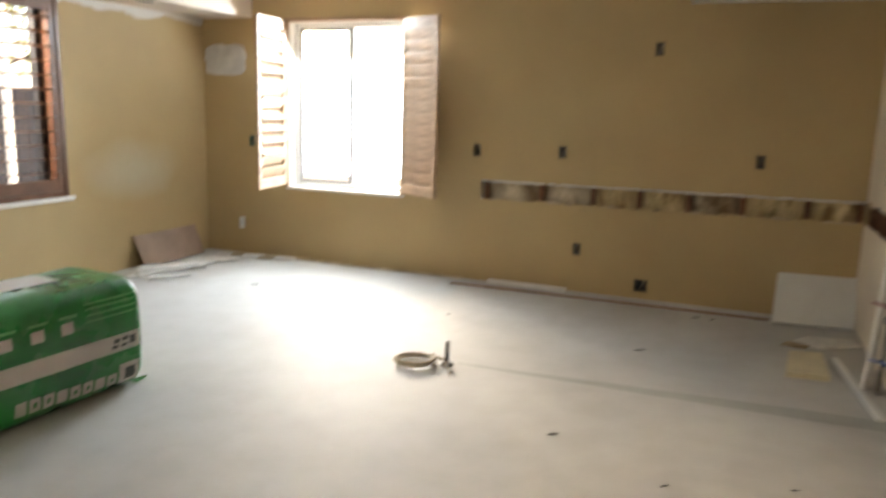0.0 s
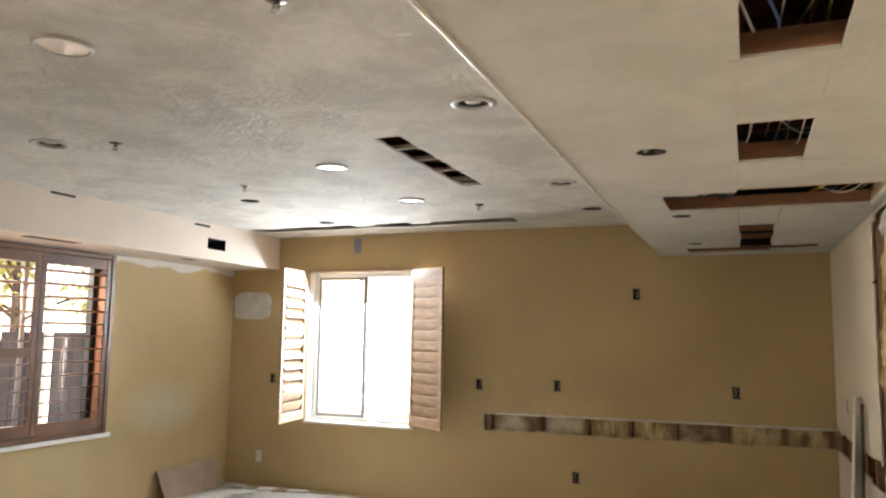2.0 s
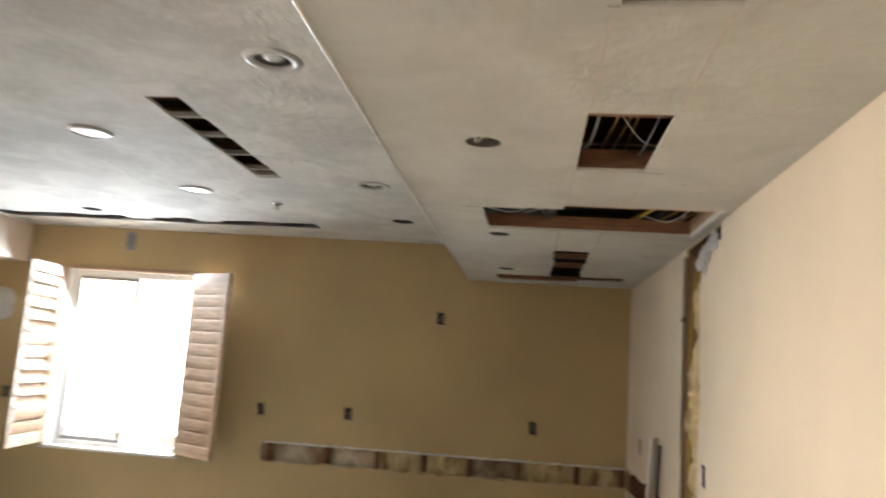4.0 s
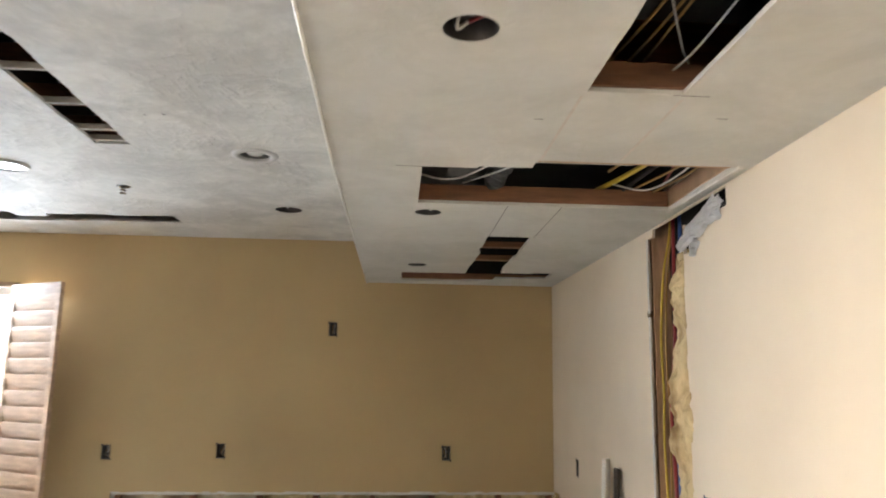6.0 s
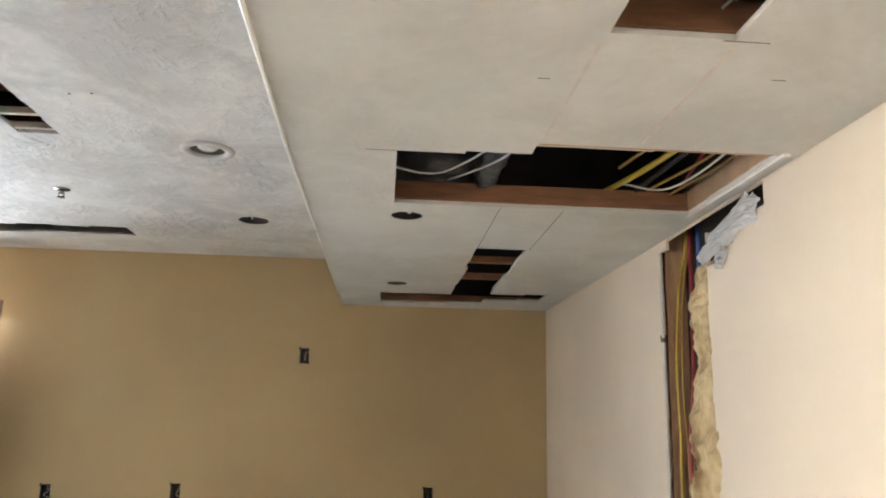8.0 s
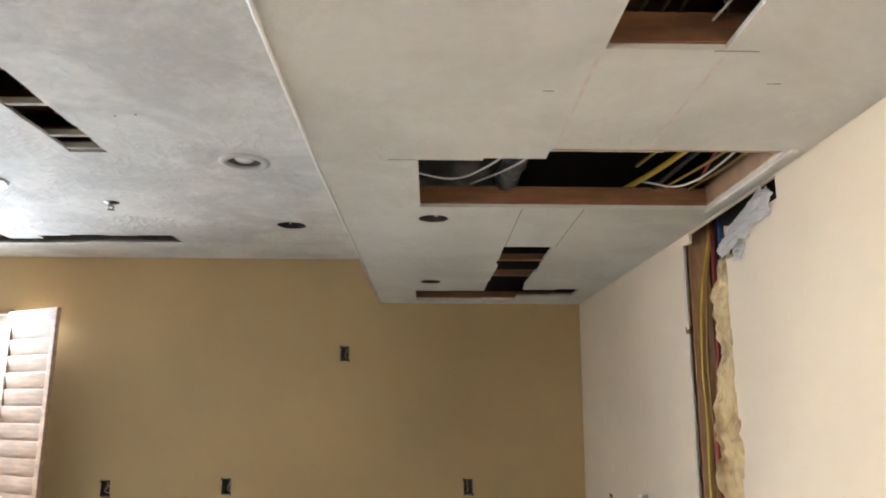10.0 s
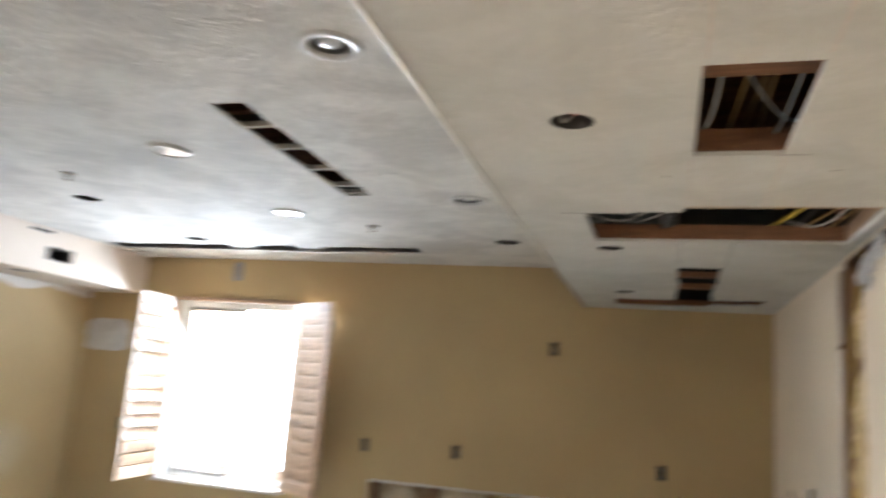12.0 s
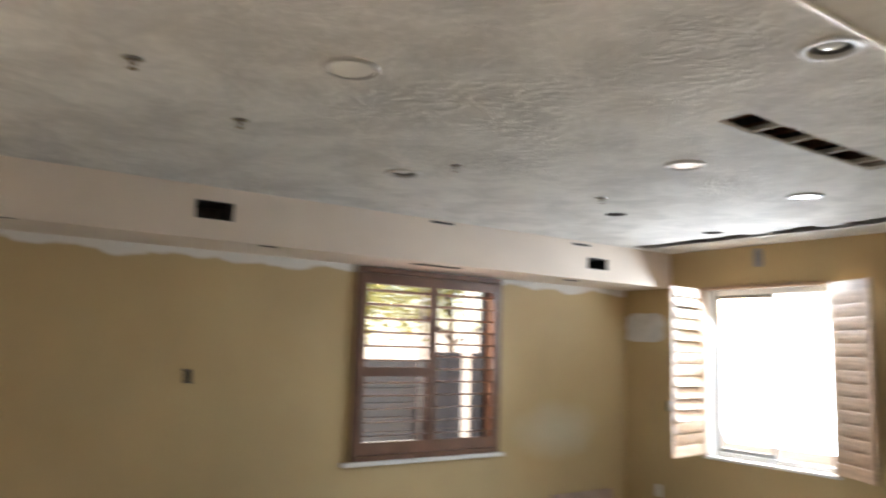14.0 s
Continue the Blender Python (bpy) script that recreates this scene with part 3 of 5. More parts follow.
for i, (a, b) in enumerate(zip(bays, bays[1:])):
    part("insulation_batt", lumpy((a + 0.037, b - 0.001), (0.55, 1.05), lambda p, q, w: (p, YN + 0.085 - w, q), 0.05, 3.1 * i + 1, 18, 16, 10, 0.034),
         M_KRAFT if i in (0, 1, 4) else M_BATT, wall_north, "stained insulation batt in the stud bay", True)
for y in (4.74, 5.10, 5.50, 5.90, 6.3, 3.55, 3.14):
    x = on_east(y + 0.04, 0, BOARD + 0.006)[0]
    timber("stud", (x, y, 0.0), (XE + 0.102, y + 0.038, 2.60), wall_east)
for i, (a, b) in enumerate(((5.14, 5.50), (5.54, 5.90), (5.94, 6.3))):
    part("insulation_batt", lumpy((a, b), (0.6, 1.12), lambda p, q, w: on_east(p, q, 0.09 - w), 0.02, 5.3 * i + 2, 12, 12, 11, 0.02), M_KRAFT_DARK, wall_east, smooth=True)
stud_cut = timber("stud", (on_east(4.44, 0, BOARD + 0.006)[0], 4.405, 0.0), (XE + 0.102, 4.443, 2.60), wall_east, M_STUD)
stud_cut["label"] = "weathered brown stud at the edge of the cut"
part("torn_edge", boxes(((XE - 0.005, 4.398, 1.955), (XE + 0.012, 4.428, 1.975)), ((XE - 0.009, 4.385, 1.945), (XE + 0.006, 4.412, 1.962)), ((XE - 0.004, 4.40, 0.95), (XE + 0.004, 4.409, 2.29)), bevel=0.002),
     M_KRAFT_DARK, wall_east, "torn brown paper along the cut")


def wool_roll(p, q, w):
    """A rolled batt squeezed into the cut, pinched here and there along its height."""
    pinch = 0.5 + 0.5 * math.sin(q * 13.0 + 0.8 * math.sin(q * 5.1))
    left = 4.232 + 0.016 * math.sin(q * 9.0) + 0.010 * pinch + 0.014 * noise.noise(Vector((q * 17, 3.0, 0.0)))
    a = (p - 3.90) / 0.28
    return (XE + 0.072 - w * (1.0 + 0.25 * pinch), 3.90 + (left - 3.90) * a, q)


part("insulation_batt", lumpy((3.90, 4.18), (0.86, 2.205), wool_roll, 0.075, 7.7, 26, 130, 11, 0.030), M_BATT, wall_east, "yellow mineral wool bulging from the cut", True)
part("insulation_batt", lumpy((3.93, 4.05), (2.17, 2.30), lambda p, q, w: (XE + 0.075 - w, p, q), 0.03, 3.7, 10, 10, 12, 0.02), M_KRAFT, wall_east, "torn kraft facing above the wool", True)
part("insulation_batt", lumpy((3.78, 4.13), (0.02, 0.98), lambda p, q, w: (XE + 0.06 - w * 1.0, p, q), 0.09, 9.2, 24, 34, 7, 0.07), M_BATT, wall_east,
     "loose yellow mineral wool hanging from the wall", True)
part("insulation_batt", lumpy((3.84, 4.10), (0.0, 0.62), lambda p, q, w: (XE - 0.01 - w * 1.0, p, q), 0.10, 14.2, 20, 26, 8, 0.08), M_BATT, wall_east,
     "loose yellow mineral wool hanging from the wall", True)

# timber round the soffit cut-outs
for (a, b), y, up in (((0.60, 0.98), H1[3], 0.062), ((0.60, 0.95), H2[3], 0.07), ((0.20, 1.283), 3.982, 0.066), ((0.55, 0.95), 4.98, 0.034), ((0.55, 0.95), 5.40, 0.034),
                      ((0.15, 1.25), 6.20, 0.04)):
    timber("joist", (a, y - 0.002, ZS + BOARD + 0.002), (b, y + 0.036, ZS + BOARD + up), soffit)
for a, e, y in ((0.62, 0.96, H1[2]), (0.62, 0.94, H2[2])):
    timber("joist", (a, y - 0.03, ZS + BOARD + 0.002), (e, y + 0.004, ZS + BOARD + 0.05), soffit)
timber("joist", (0.62, H2[2] + 0.12, ZS + 0.06), (0.94, H2[2] + 0.2, ZS + 0.18), soffit)
timber("lath", (0.64, 3.374, ZS - 0.0015), (1.27, 3.387, ZS + 0.013), soffit, M_PINE)
timber("joist", (1.284, 3.30, ZS + BOARD + 0.002), (1.299, 4.3, ZS + 0.085), soffit, M_PINE)
for y in (0.78, 2.11, 3.30):
    timber("joist", (0.1, y, 2.60), (1.29, y + 0.036, 2.80), soffit)
for y in np.arange(-2.2, 6.4, 0.41):
    timber("joist", (XW, float(y), 2.84), (XS - 0.01, float(y) + 0.04, 2.93), ceiling)
for y in (2.972, 3.235, 3.515, 3.825, 4.118, 4.255):
    timber("batten", (-1.16, y - 0.009, ZC + 0.004), (-0.91, y + 0.009, ZC + 0.03), ceiling, M_LATH)


for x, y0, y1 in ((0.634, 3.99, 4.62), (0.852, 3.99, 4.61)):
    part("chalk_line", boxes(((x - 0.0012, y0, ZS - 0.0006), (x + 0.0012, y1, ZS + 0.001))), M_STEEL, soffit)
for x, y0, y1 in ((0.648, 2.83, 3.36), (0.90, 2.83, 3.35), (0.660, 1.60, 2.16), (0.895, 1.60, 2.16)):
    part("chalk_line", boxes(((x - 0.004, y0, ZS - 0.0012), (x + 0.004, y1, ZS + 0.001))), M_CHALK, soffit)
for x0, x1, y in ((0.19, 0.275, 3.478), (0.87, 0.96, 2.803), (0.645, 0.672, 1.574), (1.04, 1.07, 2.95), (0.56, 0.585, 3.0)):
    part("knife_mark", boxes(((x0, y - 0.0015, ZS - 0.0006), (x1, y + 0.0015, ZS + 0.001))), M_STEEL, soffit)
for x, y in ((-0.783, 3.905), (-0.708, 3.894)):
    part("screw_hole", lathe(bmesh.new(), [(0.0, -0.0012), (0.004, -0.001), (0.006, 0.0004)], 10, pose(x, y, ZC)), M_STEEL, ceiling)
bm = bmesh.new()
rip = random.Random(12)
for i in range(60):
    a = -1.665 + i * 0.0495
    box(bm, (a, YN - 0.0015, 0.888 + 0.02 * (i / 60) - 0.004 + rip.uniform(-0.003, 0.003)), (a + 0.0505, YN + 0.006, 0.897 + 0.02 * (i / 60) + rip.uniform(-0.002, 0.007)))
part("torn_edge", bm, M_GYPSUM, wall_north, "white torn gypsum edge above the slot")
bm = bmesh.new()
for i in range(40):
    if rip.random() < 0.6:
        a = -1.66 + i * 0.073
        box(bm, (a, YN - 0.002, 0.731 + 0.02 * (i / 40) + rip.uniform(-0.006, 0.0)), (a + rip.uniform(0.04, 0.085), YN + 0.004, 0.738 + 0.02 * (i / 40) + rip.uniform(-0.004, 0.010)))
part("torn_edge", bm, M_KRAFT, wall_north, "torn brown paper edge below the slot")


def cable(points, r, material, parent, name="cable"):
    return part(name, tube(bmesh.new(), points, r), material, parent, smooth=True)


# ---------- windows ----------
def louvre_mesh(length, half):
    bm = bmesh.new()
    k = 12
    ends = []
    for x in (0.0, length):
        ends.append([bm.verts.new((x, half * math.cos(2 * math.pi * i / k), 0.0058 * math.sin(2 * math.pi * i / k))) for i in range(k)])
    for i in range(k):
        bm.faces.new((ends[0][i], ends[0][(i + 1) % k], ends[1][(i + 1) % k], ends[1][i]))
    bm.faces.new(ends[0]), bm.faces.new(ends[1][::-1])
    bmesh.ops.recalc_face_normals(bm, faces=bm.faces)
    me = bpy.data.meshes.new("louvre")
    bm.to_mesh(me)
    bm.free()
    return me


def shutter_leaf(parent, wide, high, tilts, mid=None, material=M_SHUTTER, rod=1, half=0.0445, name="leaf"):
    """A louvred leaf, hinged at its own x = 0 and z = 0, its room side towards -y. tilts: the slope of a louvre by its height."""
    st, top, bot, th = 0.047, 0.085, 0.095, 0.014
    leaf = part(name, boxes(((0, -th, 0), (st, th, high)), ((wide - st, -th, 0), (wide, th, high)), bevel=0.003), material, parent)
    part("rail", boxes(((st, -th + 0.001, high - top), (wide - st, th - 0.001, high)), bevel=0.002), material, leaf)
    part("rail", boxes(((st, -th + 0.001, 0), (wide - st, th - 0.001, bot)), bevel=0.002), material, leaf)
    spans = [(bot, high - top)]
    if mid:
        part("rail", boxes(((st, -th + 0.001, mid - 0.037), (wide - st, th - 0.001, mid + 0.037)), bevel=0.002), material, leaf)
        spans = [(bot, mid - 0.037), (mid + 0.037, high - top)]
    me = louvre_mesh(wide - 2 * st - 0.004, half)
    me.materials.append(material)
    for lo, hi in spans:
        n = round((hi - lo) / 0.107)
        for i in range(n):
            z = lo + (hi - lo) * (i + 0.5) / n
            lv = new("louvre", me)
            lv.parent = leaf
            lv.matrix_local = pose(st + 0.002, 0, z, tilts(z), 0, 0)
        if rod:
            part("tilt_rod", boxes(((wide / 2 - 0.006, -0.058, lo + 0.05), (wide / 2 + 0.006, -0.047, hi - 0.05)), bevel=0.002), material, leaf)
    return leaf


def vinyl_window(parent, wide, high, mullion, material=M_VINYL):
    """A slider: frame, fixed and sliding sash, panes. Own x across, y out of the room, z up."""
    f = 0.045
    part("window_frame", boxes(((0, 0, 0), (f, 0.07, high)), ((wide - f, 0, 0), (wide, 0.07, high)), ((f, 0, high - f), (wide - f, 0.07, high)), ((f, 0, 0), (wide - f, 0.07, f)), bevel=0.004),
         material, parent)
    part("sash", boxes(((f, 0.012, f), (f + 0.03, 0.035, high - f)), ((mullion - 0.02, 0.012, f), (mullion + 0.02, 0.035, high - f)),
                       ((f + 0.03, 0.012, f), (mullion - 0.02, 0.035, f + 0.035)), ((f + 0.03, 0.012, high - f - 0.035), (mullion - 0.02, 0.035, high - f)), bevel=0.003), M_SASH, parent, "grey sliding sash")
    for a, b, y in ((f + 0.03, mullion - 0.02, 0.022), (mullion + 0.02, wide - f, 0.05)):
        pane = part("pane", boxes(((a, y, f), (b, y + 0.004, high - f))), M_GLASS, parent)
        pane.visible_shadow = False


def reveal(parent, wide, high, deep, material=M_WHITE):
    part("reveal", boxes(((-0.012, 0.0, -0.012), (0.0, deep, high + 0.012)), ((wide, 0.0, -0.012), (wide + 0.012, deep, high + 0.012)),
                         ((0, 0.0, high), (wide, deep, high + 0.012)), ((0, 0.0, -0.012), (wide, deep, 0.0))), material, parent)


w, h = N_WIN[1] - N_WIN[0], N_WIN[3] - N_WIN[2]
window_1 = thing("window_1", "white vinyl sliding window with daylight outside", "window", pose(N_WIN[0], YN + 0.002, N_WIN[2]), kind="structure")
reveal(window_1, w, h, 0.2)
part("window_sill", boxes(((-0.03, -0.028, -0.022), (w + 0.03, 0.09, 0.004)), bevel=0.004), M_WHITE, window_1, "white painted window sill")
holder = new("window_opening")
holder.parent = window_1
holder.location = (0, 0.10, 0)
vinyl_window(holder, w, h, 0.60)
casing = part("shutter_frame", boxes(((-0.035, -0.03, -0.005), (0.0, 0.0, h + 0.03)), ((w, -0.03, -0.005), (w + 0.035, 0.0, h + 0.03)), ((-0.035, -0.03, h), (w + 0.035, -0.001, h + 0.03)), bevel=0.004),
              M_SHUTTER_GLARE, window_1, "stained wooden shutter frame")


def open_leaf(hinge, tip, z, high, tilts, label):
    d = Vector((tip[0] - hinge[0], tip[1] - hinge[1], 0))
    m = Matrix.Translation((hinge[0], hinge[1], z)) @ Matrix.Rotation(math.atan2(d.y, d.x), 4, "Z")
    t = thing("window_shutter", label, "shutter", m, "window shutters")
    shutter_leaf(t, d.length, high, tilts, None, M_SHUTTER_GLARE, 0, 0.057)
    return t


open_leaf((-3.645, 6.352), (-3.56, 5.79), 0.735, 1.52, lambda z: 62 if (z < 0.3 or 0.76 < z < 0.96) else -48, "stained wooden louvred shutter swung open into the room")
open_leaf((-2.42, 6.352), (-1.97, 6.07), 0.735, 1.52, lambda z: -78, "stained wooden louvred shutter folded back towards the wall")

# the west window: closed shutters in a wooden frame over the glass
w, h = W_WIN[1] - W_WIN[0], W_WIN[3] - W_WIN[2]
TO_WEST = pose(XW - 0.002, W_WIN[0], W_WIN[2], 0, 0, 90)
window_2 = thing("window_2", "window with daylight and garden outside", "window", TO_WEST, kind="structure")
reveal(window_2, w, h, 0.2, M_SHUTTER)
holder = new("window_opening")
holder.parent = window_2
holder.location = (0, 0.12, 0)
vinyl_window(holder, w, h, w / 2, M_DARK)
part("window_sill", boxes(((-0.12, -0.045, -0.082), (w + 0.10, -0.003, -0.047)), bevel=0.005), M_WHITE, window_2, "white painted window sill")
shut = thing("plantation_shutter", "dark stained wooden louvred shutters closed over a window", "shutter", pose(XW + 0.001, W_WIN[0], W_WIN[2], 0, 0, 90), "window shutters")
fr = 0.045
part("shutter_frame", boxes(((-fr, -0.04, -fr), (0.0, 0.0, h + fr)), ((w, -0.04, -fr), (w + fr, 0.0, h + fr)), ((0, -0.04, h), (w, 0.0, h + fr)), ((0, -0.04, -fr), (w, 0.0, 0.0)), bevel=0.006), M_SHUTTER, shut)
for i, mid in ((0, 0.66), (1, None)):
    lf = shutter_leaf(shut, w / 2 - 0.003, h - 0.006, lambda z: -9, mid, M_SHUTTER, 0)
    lf.location = (0.0015 + i * w / 2, -0.018, 0.003)

# an unseen door, added on the west side behind the camera to admit light
wd = W_ADDED_DOOR[1] - W_ADDED_DOOR[0]
added_door = thing("added_door", "unseen white sliding glass door, added to let light in", "door", pose(XW - 0.02, W_ADDED_DOOR[0], 0, 0, 0, 90), kind="structure")
vinyl_window(added_door, wd, 2.1, wd / 2)

# ---------- lamps and fittings on the ceilings ----------
def can_light(x, y, z, r, style):
    labels = {"trim": "recessed ceiling light with a satin ring and bulb", "open": "empty recessed light hole with a bare metal can",
              "lens": "flat round ceiling light with a glossy white lens", "wire": "empty round lamp hole with loose wires"}
    t = thing("recessed_light", labels[style], "ceiling light", pose(x, y, z), "recessed lights")
    deep = 0.12
    part("housing", lathe(bmesh.new(), [(r - 0.003, 0.001), (r - 0.004, deep), (0.0, deep), (0.0, deep + 0.004), (r - 0.001, deep + 0.004), (r - 0.001, 0.001)]), M_CAN, t, smooth=True)
    if style == "trim":
        part("trim_ring", lathe(bmesh.new(), [(r - 0.004, 0.004), (r - 0.002, -0.007), (r + 0.018, -0.009), (r + 0.030, -0.005), (r + 0.032, 0.0)]), M_RING, t, smooth=True)
        part("baffle", lathe(bmesh.new(), [(r - 0.003, 0.002), (r - 0.012, 0.016), (0.045, 0.034), (0.0, 0.034)]), M_BAFFLE, t, smooth=True)
        part("bulb", lathe(bmesh.new(), [(0.0, -0.002), (0.024, 0.000), (0.039, 0.006), (0.044, 0.032), (0.0, 0.033)]), M_BULB, t, smooth=True)
    elif style == "lens":
        part("trim_ring", lathe(bmesh.new(), [(r + 0.008, -0.006), (r + 0.011, -0.014), (r + 0.018, -0.013), (r + 0.026, -0.003), (r + 0.026, 0.0)]), M_TRIM, t, smooth=True)
        part("lens", lathe(bmesh.new(), [(0.0, -0.0095), (r * 0.6, -0.0093), (r + 0.004, -0.0085), (r + 0.009, -0.0070), (r + 0.009, -0.001)]), M_LENS, t)
    else:
        rnd = random.Random(int(x * 1000))
        for k in range(3):
            a, b = rnd.uniform(0, 6.28), rnd.uniform(0, 6.28)
            cable([(r * 0.5 * math.cos(a), r * 0.5 * math.sin(a), deep), (r * 0.3 * math.cos(b), r * 0.4 * math.sin(b), 0.06), (r * 0.55 * math.cos(b), r * 0.4 * math.sin(a), 0.010 + 0.008 * k),
                   (r * 0.2 * math.cos(a + b), r * 0.5, 0.03)], 0.0045, (M_WHITEC, M_BLACK, M_REDC)[k], t, "wire")
    return t


for (x, y, r), style in zip(CANS, ("trim", "trim", "open", "lens", "lens", "trim", "open", "open", "lens")):
    can_light(x, y, ZC, r, style)
for x, y, r in S_CANS:
    can_light(x, y, ZS, r, "wire")


def sprinkler(x, y):
    t = thing("fire_sprinkler", "small chrome pendant fire sprinkler head", "sprinkler", pose(x, y, ZC) @ Matrix.Diagonal((1, 1, 0.72, 1)), "fire sprinklers")
    part("escutcheon", lathe(bmesh.new(), [(0.012, -0.012), (0.02, -0.01), (0.036, -0.003), (0.037, 0.0)], 20), M_HEAD, t, smooth=True)
    part("body", lathe(bmesh.new(), [(0.009, 0.0), (0.009, -0.022), (0.013, -0.022), (0.013, -0.028), (0.0, -0.028)], 12), M_HEAD, t)
    bm = bmesh.new()
    for s in (-1, 1):
        tube(bm, [(s * 0.011, 0, -0.026), (s * 0.013, 0, -0.036), (s * 0.004, 0, -0.05)], 0.0025, 6, 3)
    part("yoke", bm, M_HEAD, t)
    part("deflector", lathe(bmesh.new(), [(0.0, -0.052), (0.017, -0.052), (0.018, -0.0535), (0.0, -0.0545)], 14), M_HEAD, t)
    return t


for x, y in ((-1.255, 5.02), (-2.57, 3.82), (-2.50, 2.59), (-2.47, 1.36), (-2.0, 0.79), (-0.635, 1.395)):
    sprinkler(x, y)

label_tag = obj("paper_label", box(bmesh.new(), (-0.028, -0.011, -0.0012), (0.028, 0.011, 0.0), 0, pose(-0.385, 1.77, ZC - 0.0005, 0, 0, 14)), M_WHITE)
tagged(label_tag, "small white paper label stuck on the ceiling", "label")

# air vents in the west soffit
for v in (V1, V2):
    t = thing("air_vent", "bare rectangular duct opening with a dark sleeve", "vent", pose(XWS, v[0], v[2]), "air vents")
    a, b = v[1] - v[0], v[3] - v[2]
    part("sleeve", boxes(((-0.30, 0.0, 0.0), (-0.002, 0.004, b)), ((-0.30, a - 0.004, 0.0), (-0.002, a, b)), ((-0.30, 0.004, b - 0.004), (-0.002, a - 0.004, b)),
                         ((-0.30, 0.004, 0.0), (-0.002, a - 0.004, 0.004)), ((-0.304, 0, 0), (-0.30, a, b))), M_BLACK, t)

# ---------- electrical boxes ----------
def outlet_box(m, k, material, seed):
    t = thing("electrical_box", "open plastic electrical box with loose wires", "electrical box", m, "electrical boxes")
    hw, hh, d = BOX_W * k / 2 - 0.001, BOX_H / 2 - 0.001, 0.062
    part("body", boxes(((-hw, 0.001, -hh), (-hw + 0.003, d, hh)), ((hw - 0.003, 0.001, -hh), (hw, d, hh)), ((-hw + 0.003, 0.001, hh - 0.003), (hw - 0.003, d, hh)),
                       ((-hw + 0.003, 0.001, -hh), (hw - 0.003, d, -hh + 0.003)), ((-hw, d, -hh), (hw, d + 0.003, hh))), material, t)
    part("mounting_ear", boxes(((-hw - 0.006, -0.002, hh - 0.012), (-hw + 0.004, 0.0, hh + 0.006))), material, t)
    part("mounting_ear", boxes(((hw - 0.004, -0.002, -hh - 0.006), (hw + 0.006, 0.0, -hh + 0.012))), material, t)
    rnd = random.Random(seed)
    for i in range(3):
        x0, x1 = rnd.uniform(-hw * 0.6, hw * 0.6), rnd.uniform(-hw * 0.6, hw * 0.6)
        cable([(x0, d - 0.005, hh * 0.7), (x1, 0.02, hh * 0.2), (x0 * 0.5, 0.008, -hh * 0.3), (x1, 0.03, -hh * 0.6)], 0.0028, (M_WHITEC, M_BLACK, M_BROWNC)[i], t, "wire")
    return t


for i, (x, z, k) in enumerate(NORTH_BOXES):
    outlet_box(pose(x, YN, z), k, M_BOXG if x < -4 else M_BOXP, i)
outlet_box(pose(XW, 1.857, 1.387, 0, 0, 90), 1, M_BOXP, 21)
outlet_box(pose(XE, 3.85, 1.20, 0, 0, -90), 1, M_BOXB, 22)
outlet_box(pose(on_east(5.75, 0, 0)[0], 5.75, 1.15, 0, 0, -90), 1, M_BOXP, 23)

sock = thing("wall_socket", "white duplex wall socket on the tan wall", "socket", pose(-4.196, YN, 0.308))
part("plate", boxes(((-0.035, -0.006, -0.057), (0.035, -0.0005, 0.057)), bevel=0.003), M_VINYL, sock)
for z in (-0.02, 0.02):
    part("receptacle", lathe(bmesh.new(), [(0.0, -0.002), (0.015, -0.002), (0.017, 0.0), (0.017, 0.002)], 16, pose(0, -0.0065, z, 90, 0, 0)), M_BOXP, sock)

# ---------- patches of filler on the walls ----------
def filler_patch(name, place, u0, u1, v0, v1, label, seed, material=M_PRIMER):
    bm = bmesh.new()
    rnd = random.Random(seed)
    k = 36
    vs = []
    for i in range(k):
        a = 2 * math.pi * i / k
        ca, sa = math.cos(a), math.sin(a)
        q = (abs(ca) ** 5 + abs(sa) ** 5) ** -0.2 * rnd.uniform(0.94, 1.03)
        vs.append(bm.verts.new(place((u0 + u1) / 2 + q * ca * (u1 - u0) / 2, (v0 + v1) / 2 + q * sa * (v1 - v0) / 2, -0.0015)))
    bm.faces.new(vs)
    ext = bmesh.ops.extrude_face_region(bm, geom=bm.faces[:])
    d = Vector(place(0, 0, 0.0014)) - Vector(place(0, 0, 0))
    bmesh.ops.translate(bm, vec=d, verts=[g for g in ext["geom"] if isinstance(g, bmesh.types.BMVert)])
    return tagged(obj(name, bm, material), label, "patch", kind="structure")


filler_patch("trim_filler_patch", on_north, -4.60, -4.11, 1.75, 2.05, "pale skim of filler on the tan wall", 1)
filler_patch("trim_duct_patch", on_north, -3.12, -3.03, 2.44, 2.61, "grey patch under the ceiling", 3, M_DUCT)



# ---------- cables and ducts in the cut-outs ----------
def loom(name, label, runs, category="cable"):
    t = thing(name, label, category)
    for pts, r, mtl in runs:
        cable(pts, r, mtl, t)
    return t


